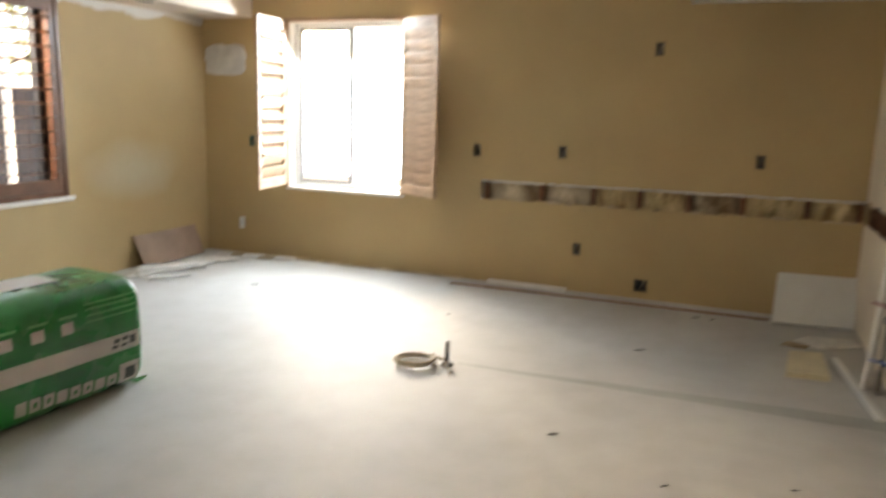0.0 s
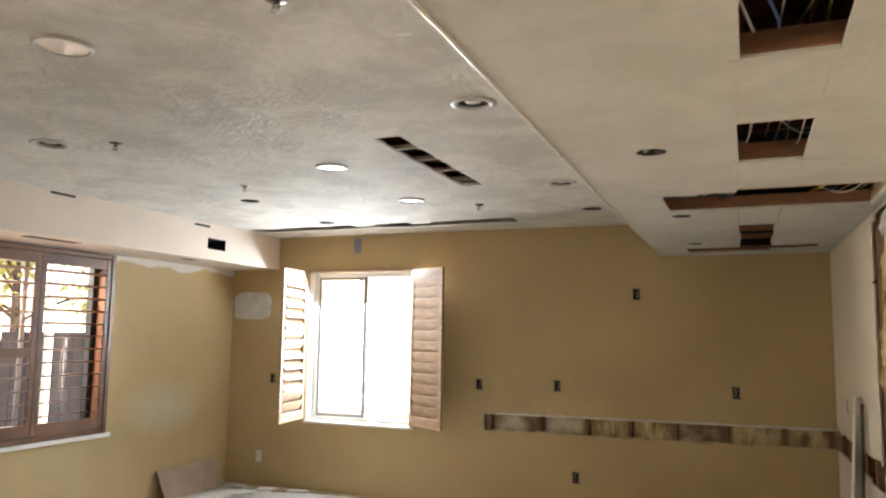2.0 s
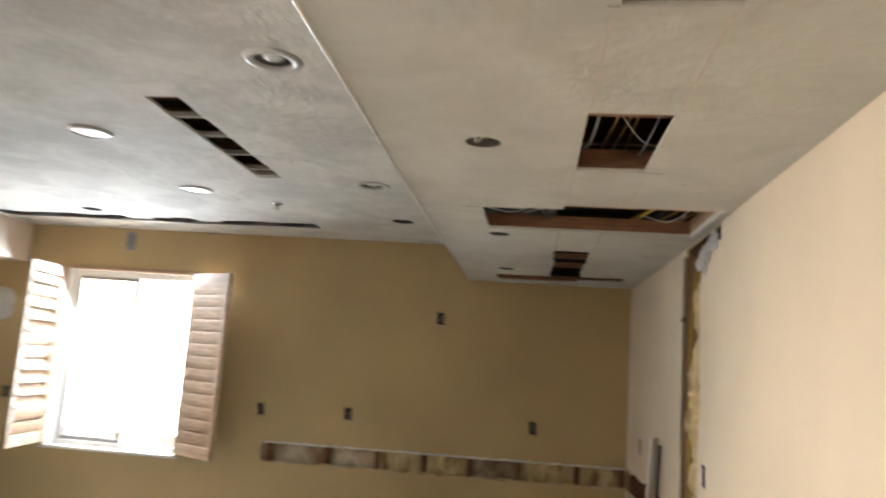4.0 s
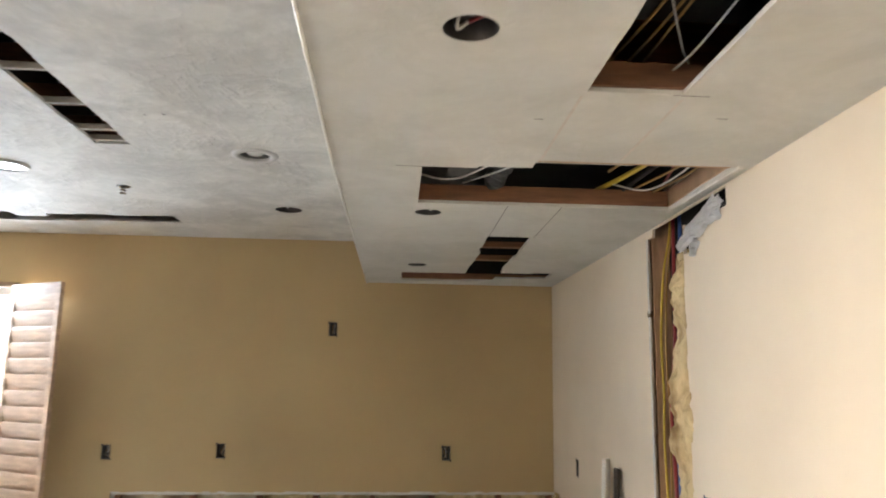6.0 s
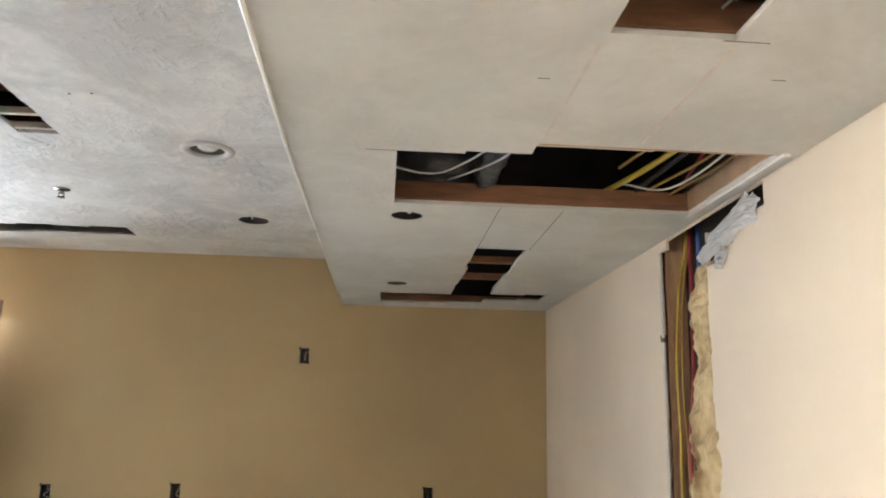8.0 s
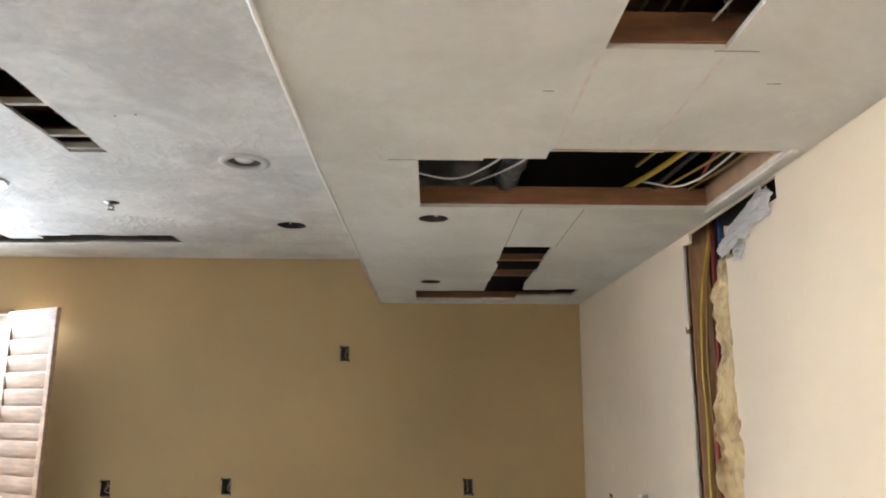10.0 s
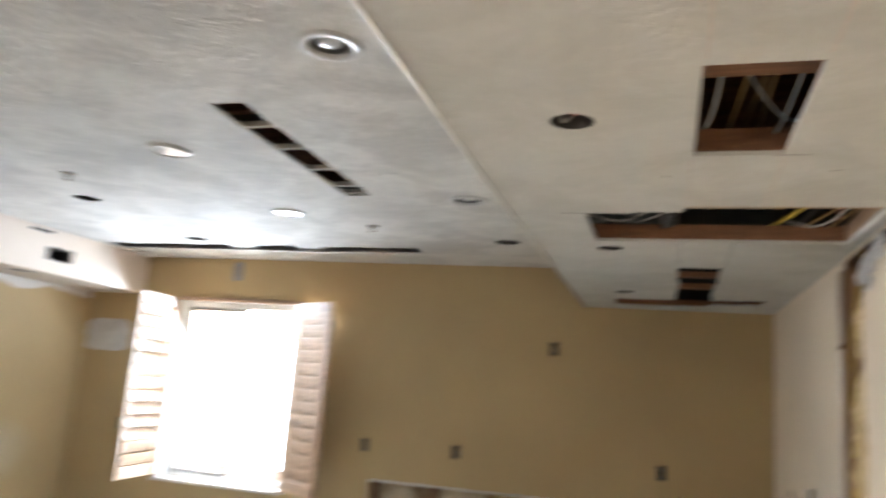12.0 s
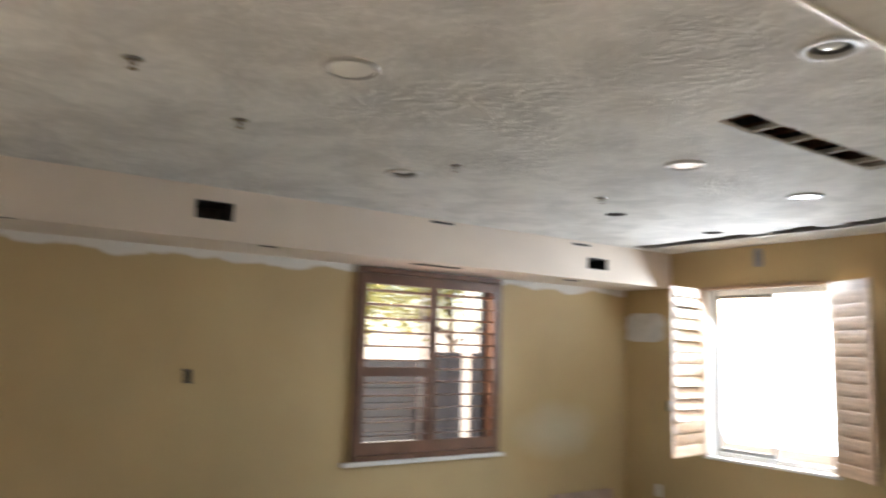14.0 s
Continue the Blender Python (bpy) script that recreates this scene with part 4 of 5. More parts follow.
loom("cable_bundle", "loose yellow, blue and white cables inside a soffit cut-out", [
    ([(0.84, 0.7, 2.50), (0.83, 1.1, 2.42), (0.82, 1.33, 2.40), (0.85, 1.50, 2.46), (0.80, 1.9, 2.5)], 0.0043, M_YELLOW),
    ([(0.90, 0.7, 2.46), (0.885, 1.15, 2.41), (0.88, 1.45, 2.44), (0.90, 1.9, 2.5)], 0.0043, M_YELLOW),
    ([(0.60, 0.9, 2.48), (0.70, 1.25, 2.43), (0.76, 1.48, 2.40), (0.78, 1.9, 2.47)], 0.0036, M_BLUEC),
    ([(0.62, 1.1, 2.45), (0.69, 1.44, 2.40), (0.74, 1.9, 2.46)], 0.0043, M_WHITEC),
    ([(0.86, 0.7, 2.52), (0.79, 1.3, 2.46), (0.77, 1.9, 2.5)], 0.0036, M_WHITEC),
    ([(0.80, 0.7, 2.50), (0.855, 1.2, 2.45), (0.845, 1.9, 2.5)], 0.0050, M_REDC)])
loom("cable_bundle", "loose white and ochre cables inside a soffit cut-out", [
    ([(0.72, 1.9, 2.52), (0.71, 2.4, 2.45), (0.69, 2.7, 2.41), (0.66, 3.1, 2.5)], 0.0045, M_WHITEC),
    ([(0.84, 1.9, 2.50), (0.82, 2.5, 2.47), (0.80, 3.1, 2.50)], 0.004, M_BROWNC),
    ([(0.87, 1.9, 2.50), (0.845, 2.5, 2.48), (0.85, 3.1, 2.50)], 0.004, M_BROWNC),
    ([(0.79, 1.9, 2.52), (0.775, 2.45, 2.46), (0.765, 3.1, 2.52)], 0.004, M_BROWNC),
    ([(0.64, 2.0, 2.50), (0.74, 2.45, 2.49), (0.86, 2.72, 2.44), (0.95, 2.9, 2.47)], 0.0028, M_WHITEC),
    ([(0.90, 1.9, 2.46), (0.885, 2.4, 2.42), (0.872, 2.75, 2.40), (0.86, 3.1, 2.46)], 0.003, M_WHITEC)])
loom("cable_bundle", "yellow and white cables crossing a wide soffit cut-out", [
    ([(1.26, 3.1, 2.54), (1.19, 3.45, 2.49), (1.09, 3.80, 2.445), (0.99, 4.2, 2.44)], 0.010, M_YELLOW),
    ([(1.16, 3.1, 2.54), (1.10, 3.5, 2.49), (1.02, 3.9, 2.47)], 0.006, M_BROWNC),
    ([(0.20, 3.85, 2.44), (0.38, 3.84, 2.40), (0.50, 3.74, 2.415), (0.60, 3.52, 2.43), (0.72, 3.40, 2.46)], 0.0038, M_WHITEC),
    ([(0.44, 4.05, 2.44), (0.60, 3.72, 2.42), (0.66, 3.50, 2.44), (0.85, 3.40, 2.47)], 0.0038, M_WHITEC),
    ([(1.05, 3.95, 2.43), (1.15, 3.85, 2.385), (1.215, 3.65, 2.40), (1.26, 3.3, 2.46)], 0.0038, M_WHITEC),
    ([(1.20, 3.2, 2.50), (1.20, 3.6, 2.45), (1.25, 3.95, 2.43)], 0.006, M_REDC),
    ([(1.24, 3.2, 2.47), (1.22, 3.6, 2.43), (1.14, 3.98, 2.42)], 0.005, M_BROWNC),
    ([(1.27, 3.25, 2.45), (1.26, 3.6, 2.41), (1.22, 3.98, 2.41)], 0.004, M_BROWNC),
    ([(1.23, 3.2, 2.52), (1.17, 3.6, 2.46), (1.10, 3.98, 2.42)], 0.009, M_BLACK)])
duct = thing("flexible_duct", "crumpled grey foil duct above the soffit", "duct")
bm = bmesh.new()
lathe(bm, [(0.034 + 0.006 * ((i * 7) % 5) / 4, i * 0.011) for i in range(52)], 18, pose(0.575, 4.02, 2.43, 82, 0, 4))
for v in bm.verts:
    v.co += 0.012 * noise.noise_vector(v.co * 22)
part("sleeve", bm, M_FOIL, duct, smooth=True)
part("foil_wrap", lumpy((0.20, 0.58), (2.40, 2.60), lambda p, q, w: (p, 4.03 - w, q), 0.03, 6.1, 16, 8, 12, 0.03), M_FOIL, duct, smooth=True)
loom("cable_bundle", "thin wires inside a narrow soffit slot", [
    ([(0.58, 4.75, 2.42), (0.72, 4.82, 2.40), (0.92, 4.70, 2.43)], 0.005, M_WHITEC),
    ([(0.60, 4.66, 2.45), (0.78, 4.78, 2.43), (0.90, 4.86, 2.45)], 0.005, M_BLACK)])

loom("cable_bundle", "yellow, red and blue cables running down the open wall", [
    ([(1.430, 4.365, 2.44), (1.425, 4.365, 2.32), (1.392, 4.372, 2.13), (1.374, 4.375, 1.85), (1.376, 4.370, 1.60), (1.372, 4.372, 1.38), (1.378, 4.34, 0.9), (1.380, 4.27, 0.05)], 0.0055, M_YELLOW),
    ([(1.436, 4.345, 2.44), (1.426, 4.352, 2.30), (1.400, 4.350, 2.10), (1.386, 4.352, 1.80), (1.392, 4.345, 1.50), (1.388, 4.345, 1.1), (1.385, 4.25, 0.05)], 0.0045, M_BROWNC),
    ([(1.436, 4.330, 2.44), (1.432, 4.335, 2.35), (1.424, 4.325, 2.10), (1.412, 4.315, 1.80), (1.392, 4.325, 1.54), (1.396, 4.32, 1.30), (1.388, 4.25, 0.7), (1.385, 4.205, 0.05)], 0.008, M_REDC),
    ([(1.438, 4.27, 2.40), (1.434, 4.27, 2.0), (1.430, 4.28, 1.6), (1.408, 4.30, 1.36), (1.400, 4.27, 1.1), (1.390, 4.230, 0.6)], 0.008, M_BLUEC)])

# torn paper and gypsum at the head of the wall cut
flap = thing("drywall_flap", "torn white drywall paper hanging from the wall cut", "drywall scrap")
for k, (ya, yb, za, zb, wa, wb, out) in enumerate(((3.63, 4.02, 2.285, 2.185, 0.10, 0.035, 0.022), (3.83, 3.88, 2.20, 2.135, 0.045, 0.012, 0.008), (3.60, 3.72, 2.30, 2.25, 0.035, 0.05, 0.01))):
    def torn(p, q, w, k=k, ya=ya, yb=yb, za=za, zb=zb, wa=wa, wb=wb):
        wide = (wa + (wb - wa) * p) * (1 + 0.45 * noise.noise(Vector((p * 9, k * 3.0, 1.0 if q > 0.5 else 5.0))))
        return (XE - 0.008 - w, ya + (yb - ya) * p + 0.05 * (q - 0.5) + 0.02 * noise.noise(Vector((q * 8, k, 2))), za + (zb - za) * p + (q - 0.5) * wide)
    bm = lumpy((0.0, 1.0), (0.0, 1.0), torn, out, 3.3 + k, 18, 10, 5, 0.009)
    bmesh.ops.solidify(bm, geom=bm.faces[:], thickness=0.0015)
    part("paper_scrap", bm, M_PAPER, flap)
strip_e = thing("drywall_edge", "white raw gypsum edge along the soffit cut", "drywall scrap")
part("gypsum_strip", box(bmesh.new(), (-0.010, 0, -0.012), (0.010, 0.66, 0.006), 0.002, pose(1.297, 3.36, ZS + 0.004, 0.4, 0, 0)), M_GYPSUM, strip_e)
part("gypsum_strip", box(bmesh.new(), (-0.004, -0.008, 0.0), (0.004, 0.012, 1.36), 0.002, pose(XE - 0.003, 4.398, 0.94)), M_GYPSUM, strip_e)

# loose sleeves and cables low on the east wall
loom("pipe_sleeve", "short black foam pipe sleeve sticking out of the wall", [([(1.35, 4.05, 0.50), (1.27, 4.22, 0.515), (1.20, 4.42, 0.53)], 0.032, M_BLACK)], "pipe")
loom("cable_end", "red cable end sticking out of the wall", [([(1.34, 4.10, 0.60), (1.22, 4.27, 0.612), (1.10, 4.34, 0.630)], 0.007, M_REDC)])
loom("cable_end", "blue cable end sticking out of the wall", [([(1.32, 3.98, 0.36), (1.24, 4.12, 0.36), (1.13, 4.36, 0.33)], 0.008, M_BLUEC)])

# ---------- loose things ----------
def leaning(name, label, category, foot, top, across, thick, material, bevel=0.002):
    """A flat board from its foot to its top edge, with its width along across."""
    f, tp, ac = Vector(foot), Vector(top), Vector(across)
    up = tp - f
    n = ac.cross(up).normalized() * thick
    bm = bmesh.new()
    vs = [bm.verts.new(p) for p in (f, f + ac, f + ac + up, f + up, f + n, f + ac + n, f + ac + up + n, f + up + n)]
    for q in ((0, 1, 2, 3), (7, 6, 5, 4), (0, 4, 5, 1), (1, 5, 6, 2), (2, 6, 7, 3), (3, 7, 4, 0)):
        bm.faces.new([vs[i] for i in q])
    bmesh.ops.bevel(bm, geom=bm.edges[:], offset=bevel, segments=1, affect="EDGES")
    return tagged(obj(name, bm, material), label, category)


leaning("white_board", "long narrow white board leaning against the wall", "board", (1.185, 4.87, 0.004), (1.275, 5.04, 1.27), (0.045, 0.055, 0.0), 0.02, M_WHITE)
# solid strip in the dark colour of the white board's shadow
leaning("shadow_strip", "dark strip behind the white board, coloured as its shadow", "board", (1.27, 4.80, 0.004), (1.316, 4.86, 1.24), (0.0, 0.06, 0.0), -0.015, M_BARK)
leaning("drywall_offcut", "white board offcut leaning in the room corner", "drywall", (0.745, 6.125, 0.002), (0.765, 6.35, 0.34), (0.55, 0.05, 0.0), 0.03, M_WHITE, 0.004)
leaning("cardboard_sheet", "brown cardboard sheet leaning against the tan wall", "cardboard", (-4.50, 5.36, 0.003), (-4.598, 5.33, 0.285), (0.0, 0.82, 0.0), 0.012, M_CARD)
sheet_e = leaning("drywall_sheet", "white drywall sheet with a torn top leaning on the wall", "drywall", (1.18, 1.70, 0.002), (1.323, 1.70, 1.18), (0.0, 1.48, 0.0), 0.012, M_CREAM)
bm = bmesh.new()
rnd = random.Random(4)
for i in range(16):
    y = 1.71 + i * 0.091
    box(bm, (1.309, y, 1.168), (1.325, y + 0.1, 1.182 + rnd.uniform(0.0, 0.012)), 0.002)
part("torn_edge", bm, M_KRAFT, sheet_e, "torn brown paper edge")

scrap = random.Random(7)


def offcut(name, label, x, y, pts, thick, turn, material, z=0.0, tip=0.0):
    bm = bmesh.new()
    low = [bm.verts.new((a, b, 0)) for a, b in pts]
    f = bm.faces.new(low)
    ext = bmesh.ops.extrude_face_region(bm, geom=[f])
    bmesh.ops.translate(bm, vec=(0, 0, thick), verts=[g for g in ext["geom"] if isinstance(g, bmesh.types.BMVert)])
    ob = tagged(obj(name, bm, material), label, "offcut", "scraps on the floor")
    ob.matrix_world = pose(x, y, z, tip, 0, turn)
    return ob


offcut("board_offcut", "cream square board offcut lying on the concrete", 0.79, 4.90, [(0, 0), (0.24, 0.02), (0.235, 0.50), (0.04, 0.45)], 0.035, 0, M_TILE)
offcut("drywall_scrap", "broken pale drywall scrap lying on the concrete", 0.87, 5.62, [(0, 0.06), (0.14, -0.05), (0.44, 0.15), (0.38, 0.27), (0.10, 0.22)], 0.014, 0, M_GYPSUM)
offcut("drywall_scrap", "broken dark drywall scrap lying on the concrete", 0.80, 5.50, [(0, 0.06), (0.15, 0.03), (0.20, 0.12), (0.06, 0.16)], 0.012, 8, M_KRAFT)
offcut("wood_strip", "narrow pale wooden strip lying on the concrete", 1.075, 5.38, [(0, 0), (0.04, 0.0), (0.165, -1.0), (0.125, -1.0)], 0.018, 0, M_WHITE)
offcut("wood_strip", "white wooden strip lying along the wall foot", -1.56, 6.335, [(0, 0), (0.70, 0.0), (0.70, 0.03), (0, 0.045)], 0.03, 0, M_WHITE)
offcut("tack_strip", "long thin dark strip lying along the wall", -1.83, 6.15, [(0, 0), (2.56, 0.035), (2.56, 0.055), (0, 0.02)], 0.012, 0, M_FRAMING)
offcut("tack_strip", "long thin pale strip lying along the wall", -4.0, 6.345, [(0, 0), (2.2, 0.0), (2.2, 0.03), (0, 0.03)], 0.014, 0, M_KRAFT)
for i in range(9):
    a, b = scrap.uniform(0.12, 0.38), scrap.uniform(0.08, 0.2)
    y = 4.98 + 0.1 * i
    offcut("drywall_scrap", "torn white drywall scrap in the rubble heap", -4.30 + 0.012 * i + scrap.uniform(-0.08, 0.04), y,
           [(0, 0), (a, scrap.uniform(-0.03, 0.04)), (a * 0.9, b), (a * 0.3, b * 1.1), (-0.03, b * 0.6)], 0.012, scrap.uniform(20, 85), M_GYPSUM if i % 3 else M_PAPER, 0.004 + 0.006 * (i % 3),
           scrap.uniform(-1.0, 4.0))
for k, (x, y, turn, L, wd, z, tip) in enumerate(((-4.22, 5.02, 78, 0.78, 0.15, 0.022, 1.5), (-4.30, 5.08, 66, 0.55, 0.13, 0.040, -2.0), (-4.12, 5.0, 58, 0.36, 0.11, 0.006, 0.0))):
    offcut("drywall_scrap", "long torn white drywall strip on the rubble heap", x, y, [(0, 0), (L * 0.5, -0.012), (L, 0.01), (L * 0.97, wd * 0.8), (L * 0.4, wd), (0.03, wd * 0.85)], 0.014, turn, M_GYPSUM, z, tip)
for i in range(5):
    a = scrap.uniform(0.1, 0.25)
    offcut("drywall_scrap", "small drywall crumb by the wall foot", -4.35 + 0.16 * i, 6.12 + scrap.uniform(0, 0.1), [(0, 0), (a, 0.01), (a * 0.8, a * 0.4), (0.02, a * 0.5)], 0.02, scrap.uniform(0, 50), M_KRAFT if i % 2 else M_GYPSUM)
for i, (x, y) in enumerate(((0.19, 6.0), (0.33, 5.98), (-0.35, 2.55), (-1.5, 5.2), (0.55, 2.9), (-0.3, 3.5), (0.75, 3.4), (-3.3, 5.3), (0.25, 3.2), (-0.1, 5.0))):
    a = scrap.uniform(0.02, 0.05)
    offcut("debris_chip", "small dark chip of rubble on the concrete", x, y, [(0, 0), (a, 0.005), (a * 1.3, a * 0.3), (a * 0.2, a * 0.35)], 0.006, scrap.uniform(0, 90), M_STEEL)

# mortar-filled chase across the slab
bm = bmesh.new()
prev = None
for i in range(31):
    u = i / 30
    x, y = -1.05 + 2.33 * u, 4.24 + 0.08 * u + 0.008 * noise.noise(Vector((u * 9, 0, 0)))
    hw = 0.012 + 0.062 * min(1, u * 1.2) + 0.006 * noise.noise(Vector((u * 14, 4, 0)))
    row = [bm.verts.new((x, y - hw, 0.003)), bm.verts.new((x, y + hw, 0.003))]
    if prev:
        bm.faces.new((prev[0], row[0], row[1], prev[1]))
    prev = row
chase = part("mortar_patch", bm, M_FLOOR_PATCH, floor)
chase["label"] = "grey mortar strip filling a chase in the slab"

# cable coil round a steel stub
stub = thing("pipe_stub", "short dark steel pipe stub standing in the floor", "pipe", pose(-1.095, 4.19, 0))
part("pipe", lathe(bmesh.new(), [(0.0, 0.0), (0.0125, 0.0), (0.0125, 0.145), (0.010, 0.147), (0.009, 0.12), (0.0, 0.12)], 16), M_STEEL, stub, smooth=True)
part("collar", lathe(bmesh.new(), [(0.0, 0.0), (0.04, 0.0), (0.034, 0.012), (0.018, 0.02)], 18), M_STEEL, stub, smooth=True)
coil = thing("cable_coil", "coil of grey-brown cable lying on the slab", "cable", pose(-1.275, 4.12, 0))
bm = bmesh.new()
pts = []
for i in range(66):
    a = i / 66 * 2 * math.pi * 3.2
    r = 0.105 + 0.012 * math.sin(a * 0.7 + 1)
    pts.append((r * math.cos(a) * 1.05, r * math.sin(a), 0.010 + 0.013 * (i / 22) + 0.003 * math.sin(a * 2)))
pts += [(0.12, 0.06, 0.04), (0.17, 0.07, 0.03), (0.175, 0.06, 0.02), (0.18, 0.02, 0.01)]
tube(bm, pts, 0.008, 7, 2)
part("loop", bm, M_ROPE, coil, smooth=True)
bm = bmesh.new()
tube(bm, [(0.17, 0.07, 0.03), (0.20, 0.02, 0.012), (0.26, -0.08, 0.010)], 0.008, 7, 4)
part("tail", bm, M_ROPE, coil, smooth=True)

# ---------- the insulation pack ----------
BW, BH, BL = 0.31, 0.30, 0.62


def pack_point(y, a, grow=0.0):
    """The wrap's surface at y along the pack, and at the angle a round it."""
    e = max(0.0, (abs(y) - BL + 0.09) / 0.09)
    s = 1 - 0.30 * min(1, e) ** 2.6
    ca, sa = math.cos(a), math.sin(a)
    q = (abs(ca) ** 5 + abs(sa) ** 5) ** -0.2
    wob = 1 + 0.016 * noise.noise(Vector((y * 5, 3 * ca, 3 * sa))) + 0.007 * noise.noise(Vector((y * 21, 7 * ca, 7 * sa)))
    x, z = BW * q * ca * s * wob, BH * q * sa * s * wob
    flat = BH + 0.0
    return Vector((x + grow * ca, y + grow * (1 if y > BL * 0.99 else 0), max(-BH, z + grow * sa) + flat - 0.0))


def side_angle(z):
    """The angle on the room-facing side at height z above the slab."""
    lo, hi = -math.pi / 3.2, math.pi / 2
    for _ in range(40):
        mid = (lo + hi) / 2
        if pack_point(0, mid).z < z:
            lo = mid
        else:
            hi = mid
    return (lo + hi) / 2


pack = thing("insulation_pack", "green plastic-wrapped pack of insulation with white print", "insulation pack", pose(-2.795, 2.62, 0.0, 0, 0, -4.5))
bm = bmesh.new()
NA, NY = 72, 60
rows = []
for j in range(NY + 1):
    y = -BL + 2 * BL * j / NY
    rows.append([bm.verts.new(pack_point(y, 2 * math.pi * i / NA)) for i in range(NA)])
for p, q in zip(rows, rows[1:]):
    for i in range(NA):
        k = (i + 1) % NA
        bm.faces.new((p[i], p[k], q[k], q[i]))
for row, s in ((rows[0], -1), (rows[-1], 1)):
    cen = Vector((0, s * (BL + 0.005), BH))
    ringin = [bm.verts.new(cen.lerp(v.co, 0.55) + Vector((0, s * (0.012 + 0.01 * noise.noise(v.co * 9)), 0))) for v in row]
    for i in range(NA):
        k = (i + 1) % NA
        bm.faces.new((row[i], row[k], ringin[k], ringin[i]))
    bm.faces.new(ringin)
part("wrap", bm, M_BAG, pack, smooth=True)
part("loose_corner", lumpy((0.0, 0.07), (-0.03, 0.03), lambda p, q, w: (0.22 + q * (1 - 9 * p), BL - 0.05 + p * 1.4, 0.006 + max(0, w)), 0.004, 2.0, 6, 4, 12, 0.01), M_BAG, pack, smooth=True)


def printed(name, y0, y1, z0, z1, material, label=""):
    bm = bmesh.new()
    ny, nz = max(2, int((y1 - y0) / 0.03)), max(2, int((z1 - z0) / 0.02))
    g = []
    for i in range(ny + 1):
        g.append([bm.verts.new(pack_point(y0 + (y1 - y0) * i / ny, side_angle(z0) + (side_angle(z1) - side_angle(z0)) * j / nz, 0.0035)) for j in range(nz + 1)])
    for i in range(ny):
        for j in range(nz):
            bm.faces.new((g[i][j], g[i + 1][j], g[i + 1][j + 1], g[i][j + 1]))
    return part(name, bm, material, pack, label, True)


printed("white_band", -0.56, 0.545, 0.235, 0.325, M_BAGW, "white printed band")
for a, z0, z1 in ((0.0, 0.256, 0.274), (0.012, 0.283, 0.306), (0.055, 0.258, 0.272), (0.062, 0.288, 0.308), (0.11, 0.262, 0.306)):
    b = printed("print_bar", 0.375 + a, 0.412 + a, z0, z1, M_BAGD)
    b.location = (0.003, 0, 0)
printed("logo_patch", 0.415, 0.54, 0.055, 0.165, M_BAGW, "white printed square")
b = printed("logo_mark", 0.45, 0.515, 0.075, 0.14, M_BAGD)
b.location = (0.003, 0, 0)
for i in range(8):
    printed("print_bar", 0.342 - 0.071 * i, 0.397 - 0.071 * i, 0.066 + 0.002 * i, 0.128 + 0.003 * i, M_BAGW)
    if i % 3 != 1:
        b = printed("print_bar", 0.360 - 0.071 * i, 0.379 - 0.071 * i, 0.086 + 0.002 * i, 0.108 + 0.003 * i, M_BAG)
        b.location = (0.002, 0, 0)
for i in range(6):
    printed("print_square", 0.10 - 0.155 * i, 0.165 - 0.155 * i, 0.40, 0.455, M_BAGW)
for z in (0.43, 0.46, 0.49, 0.515):
    printed("print_line", 0.24, 0.53, z, z + 0.007, M_BAGL)
for i in range(5):
    printed("print_line", 0.09 - 0.155 * i, 0.19 - 0.155 * i, 0.475, 0.487, M_BAGL)
bm = bmesh.new()
g = [[bm.verts.new(pack_point(-0.5 + 0.8 * i / 16, math.pi / 2 - 0.2 + 0.62 * j / 8, 0.004)) for j in range(9)] for i in range(17)]
for i in range(16):
    for j in range(8):
        bm.faces.new((g[i][j], g[i + 1][j], g[i + 1][j + 1], g[i][j + 1]))
part("grey_label", bm, M_BAGW, pack, "greyish printed label on the top", True)

# ---------- outside ----------
ground = obj("ground", boxes(((-600, -600, -0.45), (600, 600, -0.15))), M_GROUND)
tagged(ground, "dry bare yard soil", "ground", kind="structure")
fence = thing("fence", "grey block garden fence", "fence", pose(-8.6, 0, -0.15))
for i in range(8):
    zz = 0.2 * i
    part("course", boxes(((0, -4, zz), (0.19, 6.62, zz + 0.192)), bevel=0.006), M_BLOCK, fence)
dark = thing("fence", "dark boarded garden screen", "fence", pose(-7.9, 6.15, -0.15))
for i in range(16):
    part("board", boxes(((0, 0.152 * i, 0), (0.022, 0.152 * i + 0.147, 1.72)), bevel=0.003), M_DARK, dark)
post = thing("post", "pale painted timber post", "post", pose(-7.4, 6.34, -0.15))
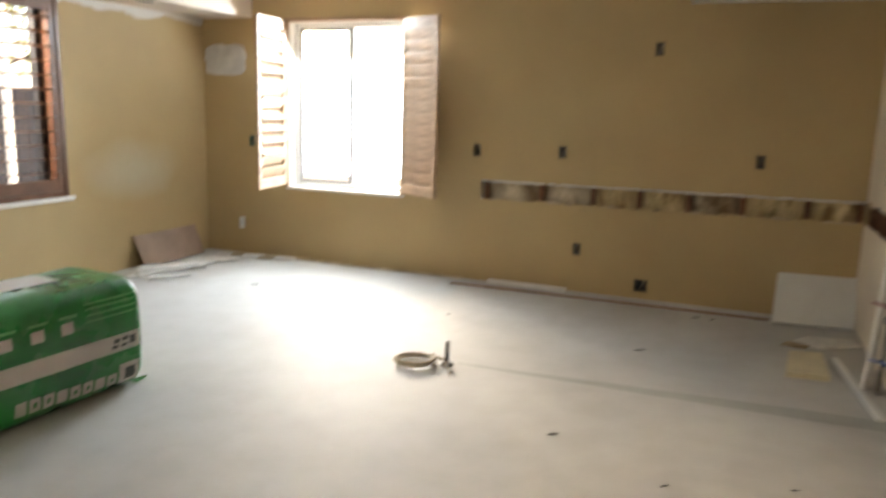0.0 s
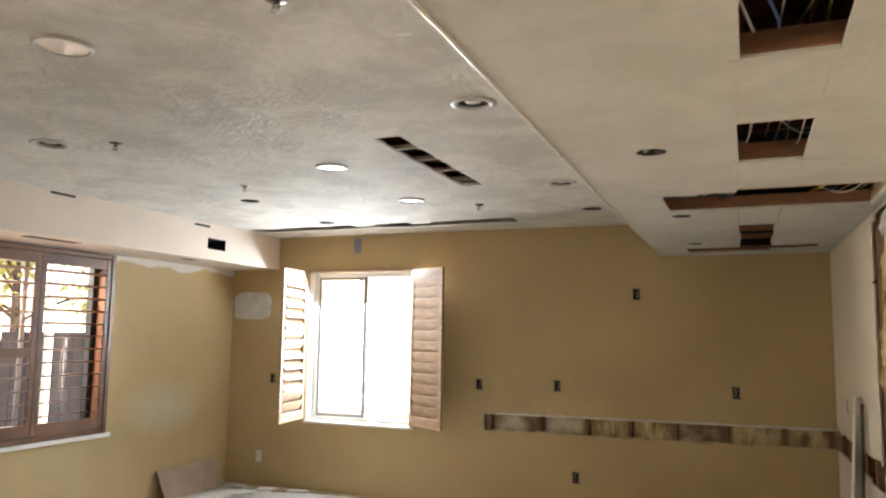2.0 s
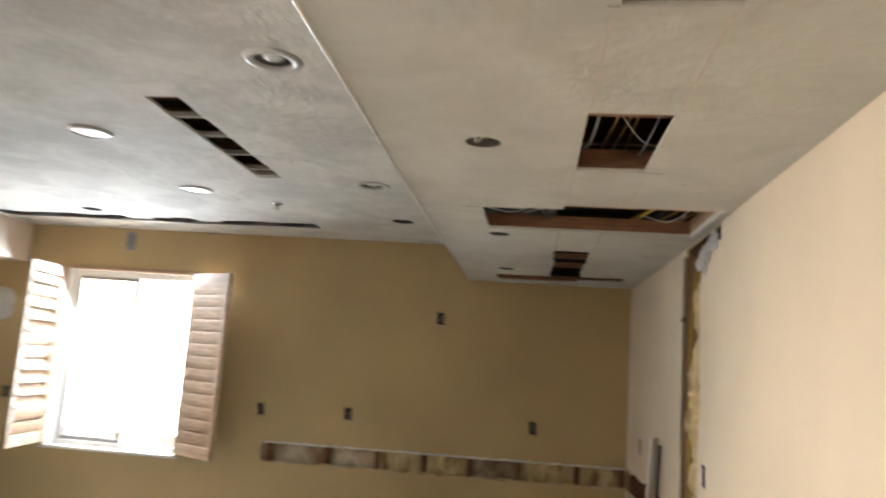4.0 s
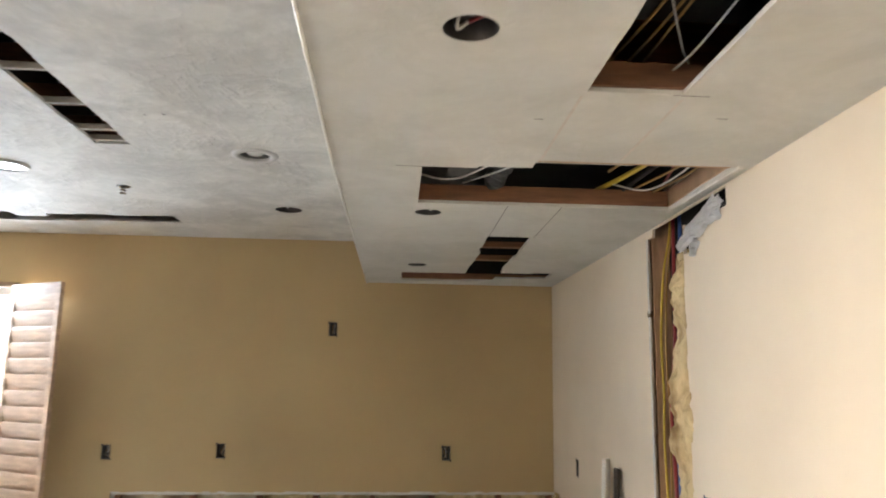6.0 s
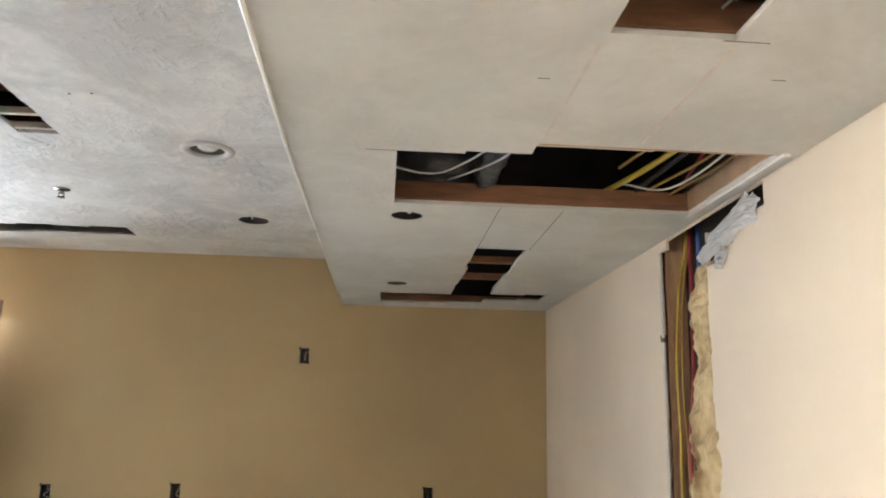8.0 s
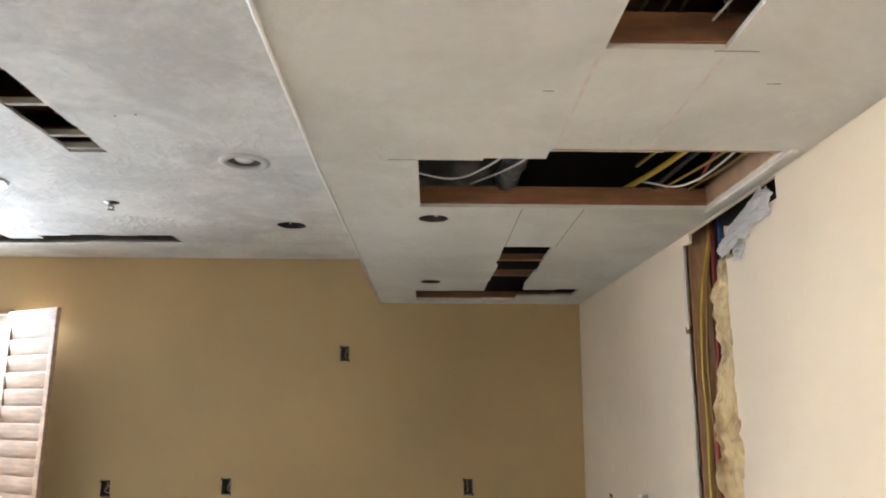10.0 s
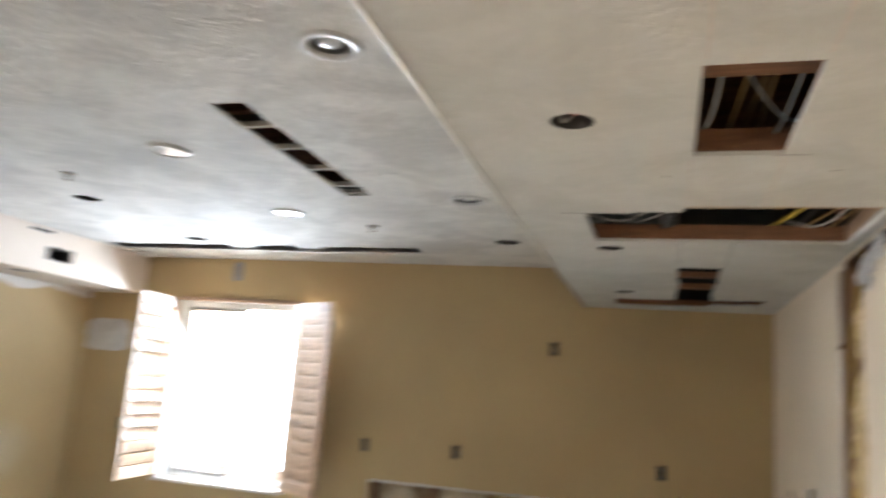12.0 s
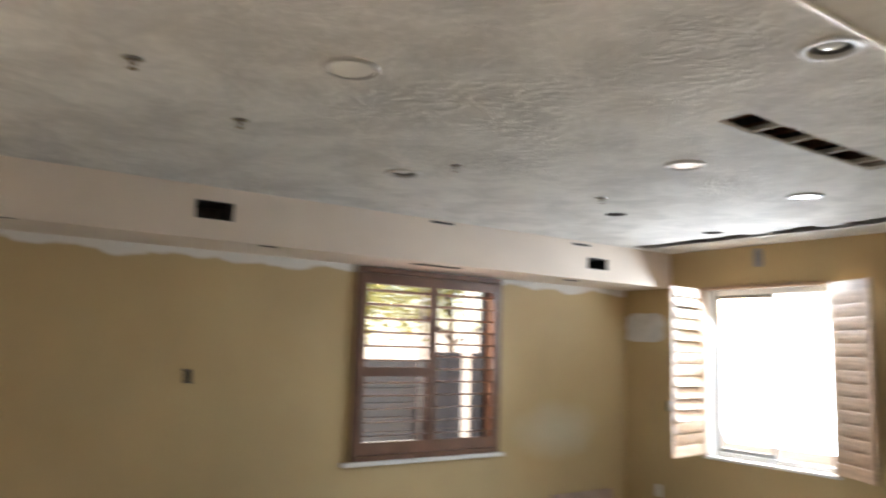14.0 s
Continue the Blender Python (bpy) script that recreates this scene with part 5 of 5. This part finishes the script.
part("shaft", boxes(((0, 0, 0), (0.08, 0.08, 2.75)), bevel=0.008), M_STUCCO, post)


def tree(x, y, high, spread, seed):
    t = thing("tree", "leafy green garden tree seen through the shutters", "tree", pose(x, y, -0.15))
    rnd = random.Random(seed)
    part("trunk", tube(bmesh.new(), [(0, 0, 0), (0.06, 0.05, high * 0.3), (-0.04, 0.1, high * 0.6), (0.05, 0, high * 0.85)], 0.11, 9, 4, 0.35), M_BARK, t, smooth=True)
    bm, limbs = bmesh.new(), bmesh.new()
    for _ in range(16):
        a, e = rnd.uniform(0, 6.28), rnd.uniform(0.1, 0.9)
        L = spread * rnd.uniform(0.6, 1.0)
        root = Vector((0, 0.05, high * rnd.uniform(0.4, 0.75)))
        tip = root + Vector((math.cos(a) * L, math.sin(a) * L, e * L * 0.8))
        mid = root.lerp(tip, 0.5) + Vector((0, 0, 0.12 * L))
        tube(limbs, [root, mid, tip], 0.03, 5, 3, 0.3)
        for _k in range(170):
            c = mid.lerp(tip, rnd.uniform(-0.3, 1.15)) + Vector((rnd.gauss(0, 0.24), rnd.gauss(0, 0.24), rnd.gauss(0, 0.2)))
            m = Matrix.Translation(c) @ Euler((rnd.uniform(-0.9, 0.9), rnd.uniform(-0.9, 0.9), rnd.uniform(0, 6.28))).to_matrix().to_4x4()
            s = rnd.uniform(0.05, 0.09)
            vs = [bm.verts.new(m @ Vector(p)) for p in ((0, -s, 0), (s * 0.5, 0, 0.012), (0, s, 0), (-s * 0.5, 0, 0.012))]
            bm.faces.new((vs[0], vs[1], vs[2])), bm.faces.new((vs[0], vs[2], vs[3]))
    part("limbs", limbs, M_BARK, t)
    part("crown", bm, M_LEAF, t)
    return t


tree(-10.6, 5.9, 3.9, 1.5, 3)
tree(-10.9, 8.6, 4.2, 1.7, 5)
tree(-8.0, 8.9, 3.6, 1.1, 9)
bush = obj("neighbour_wall", boxes(((-16.0, -6, -0.15), (-15.6, 22, 2.0))), M_STUCCO)
tagged(bush, "pale stucco boundary wall in full sun", "wall", kind="structure")
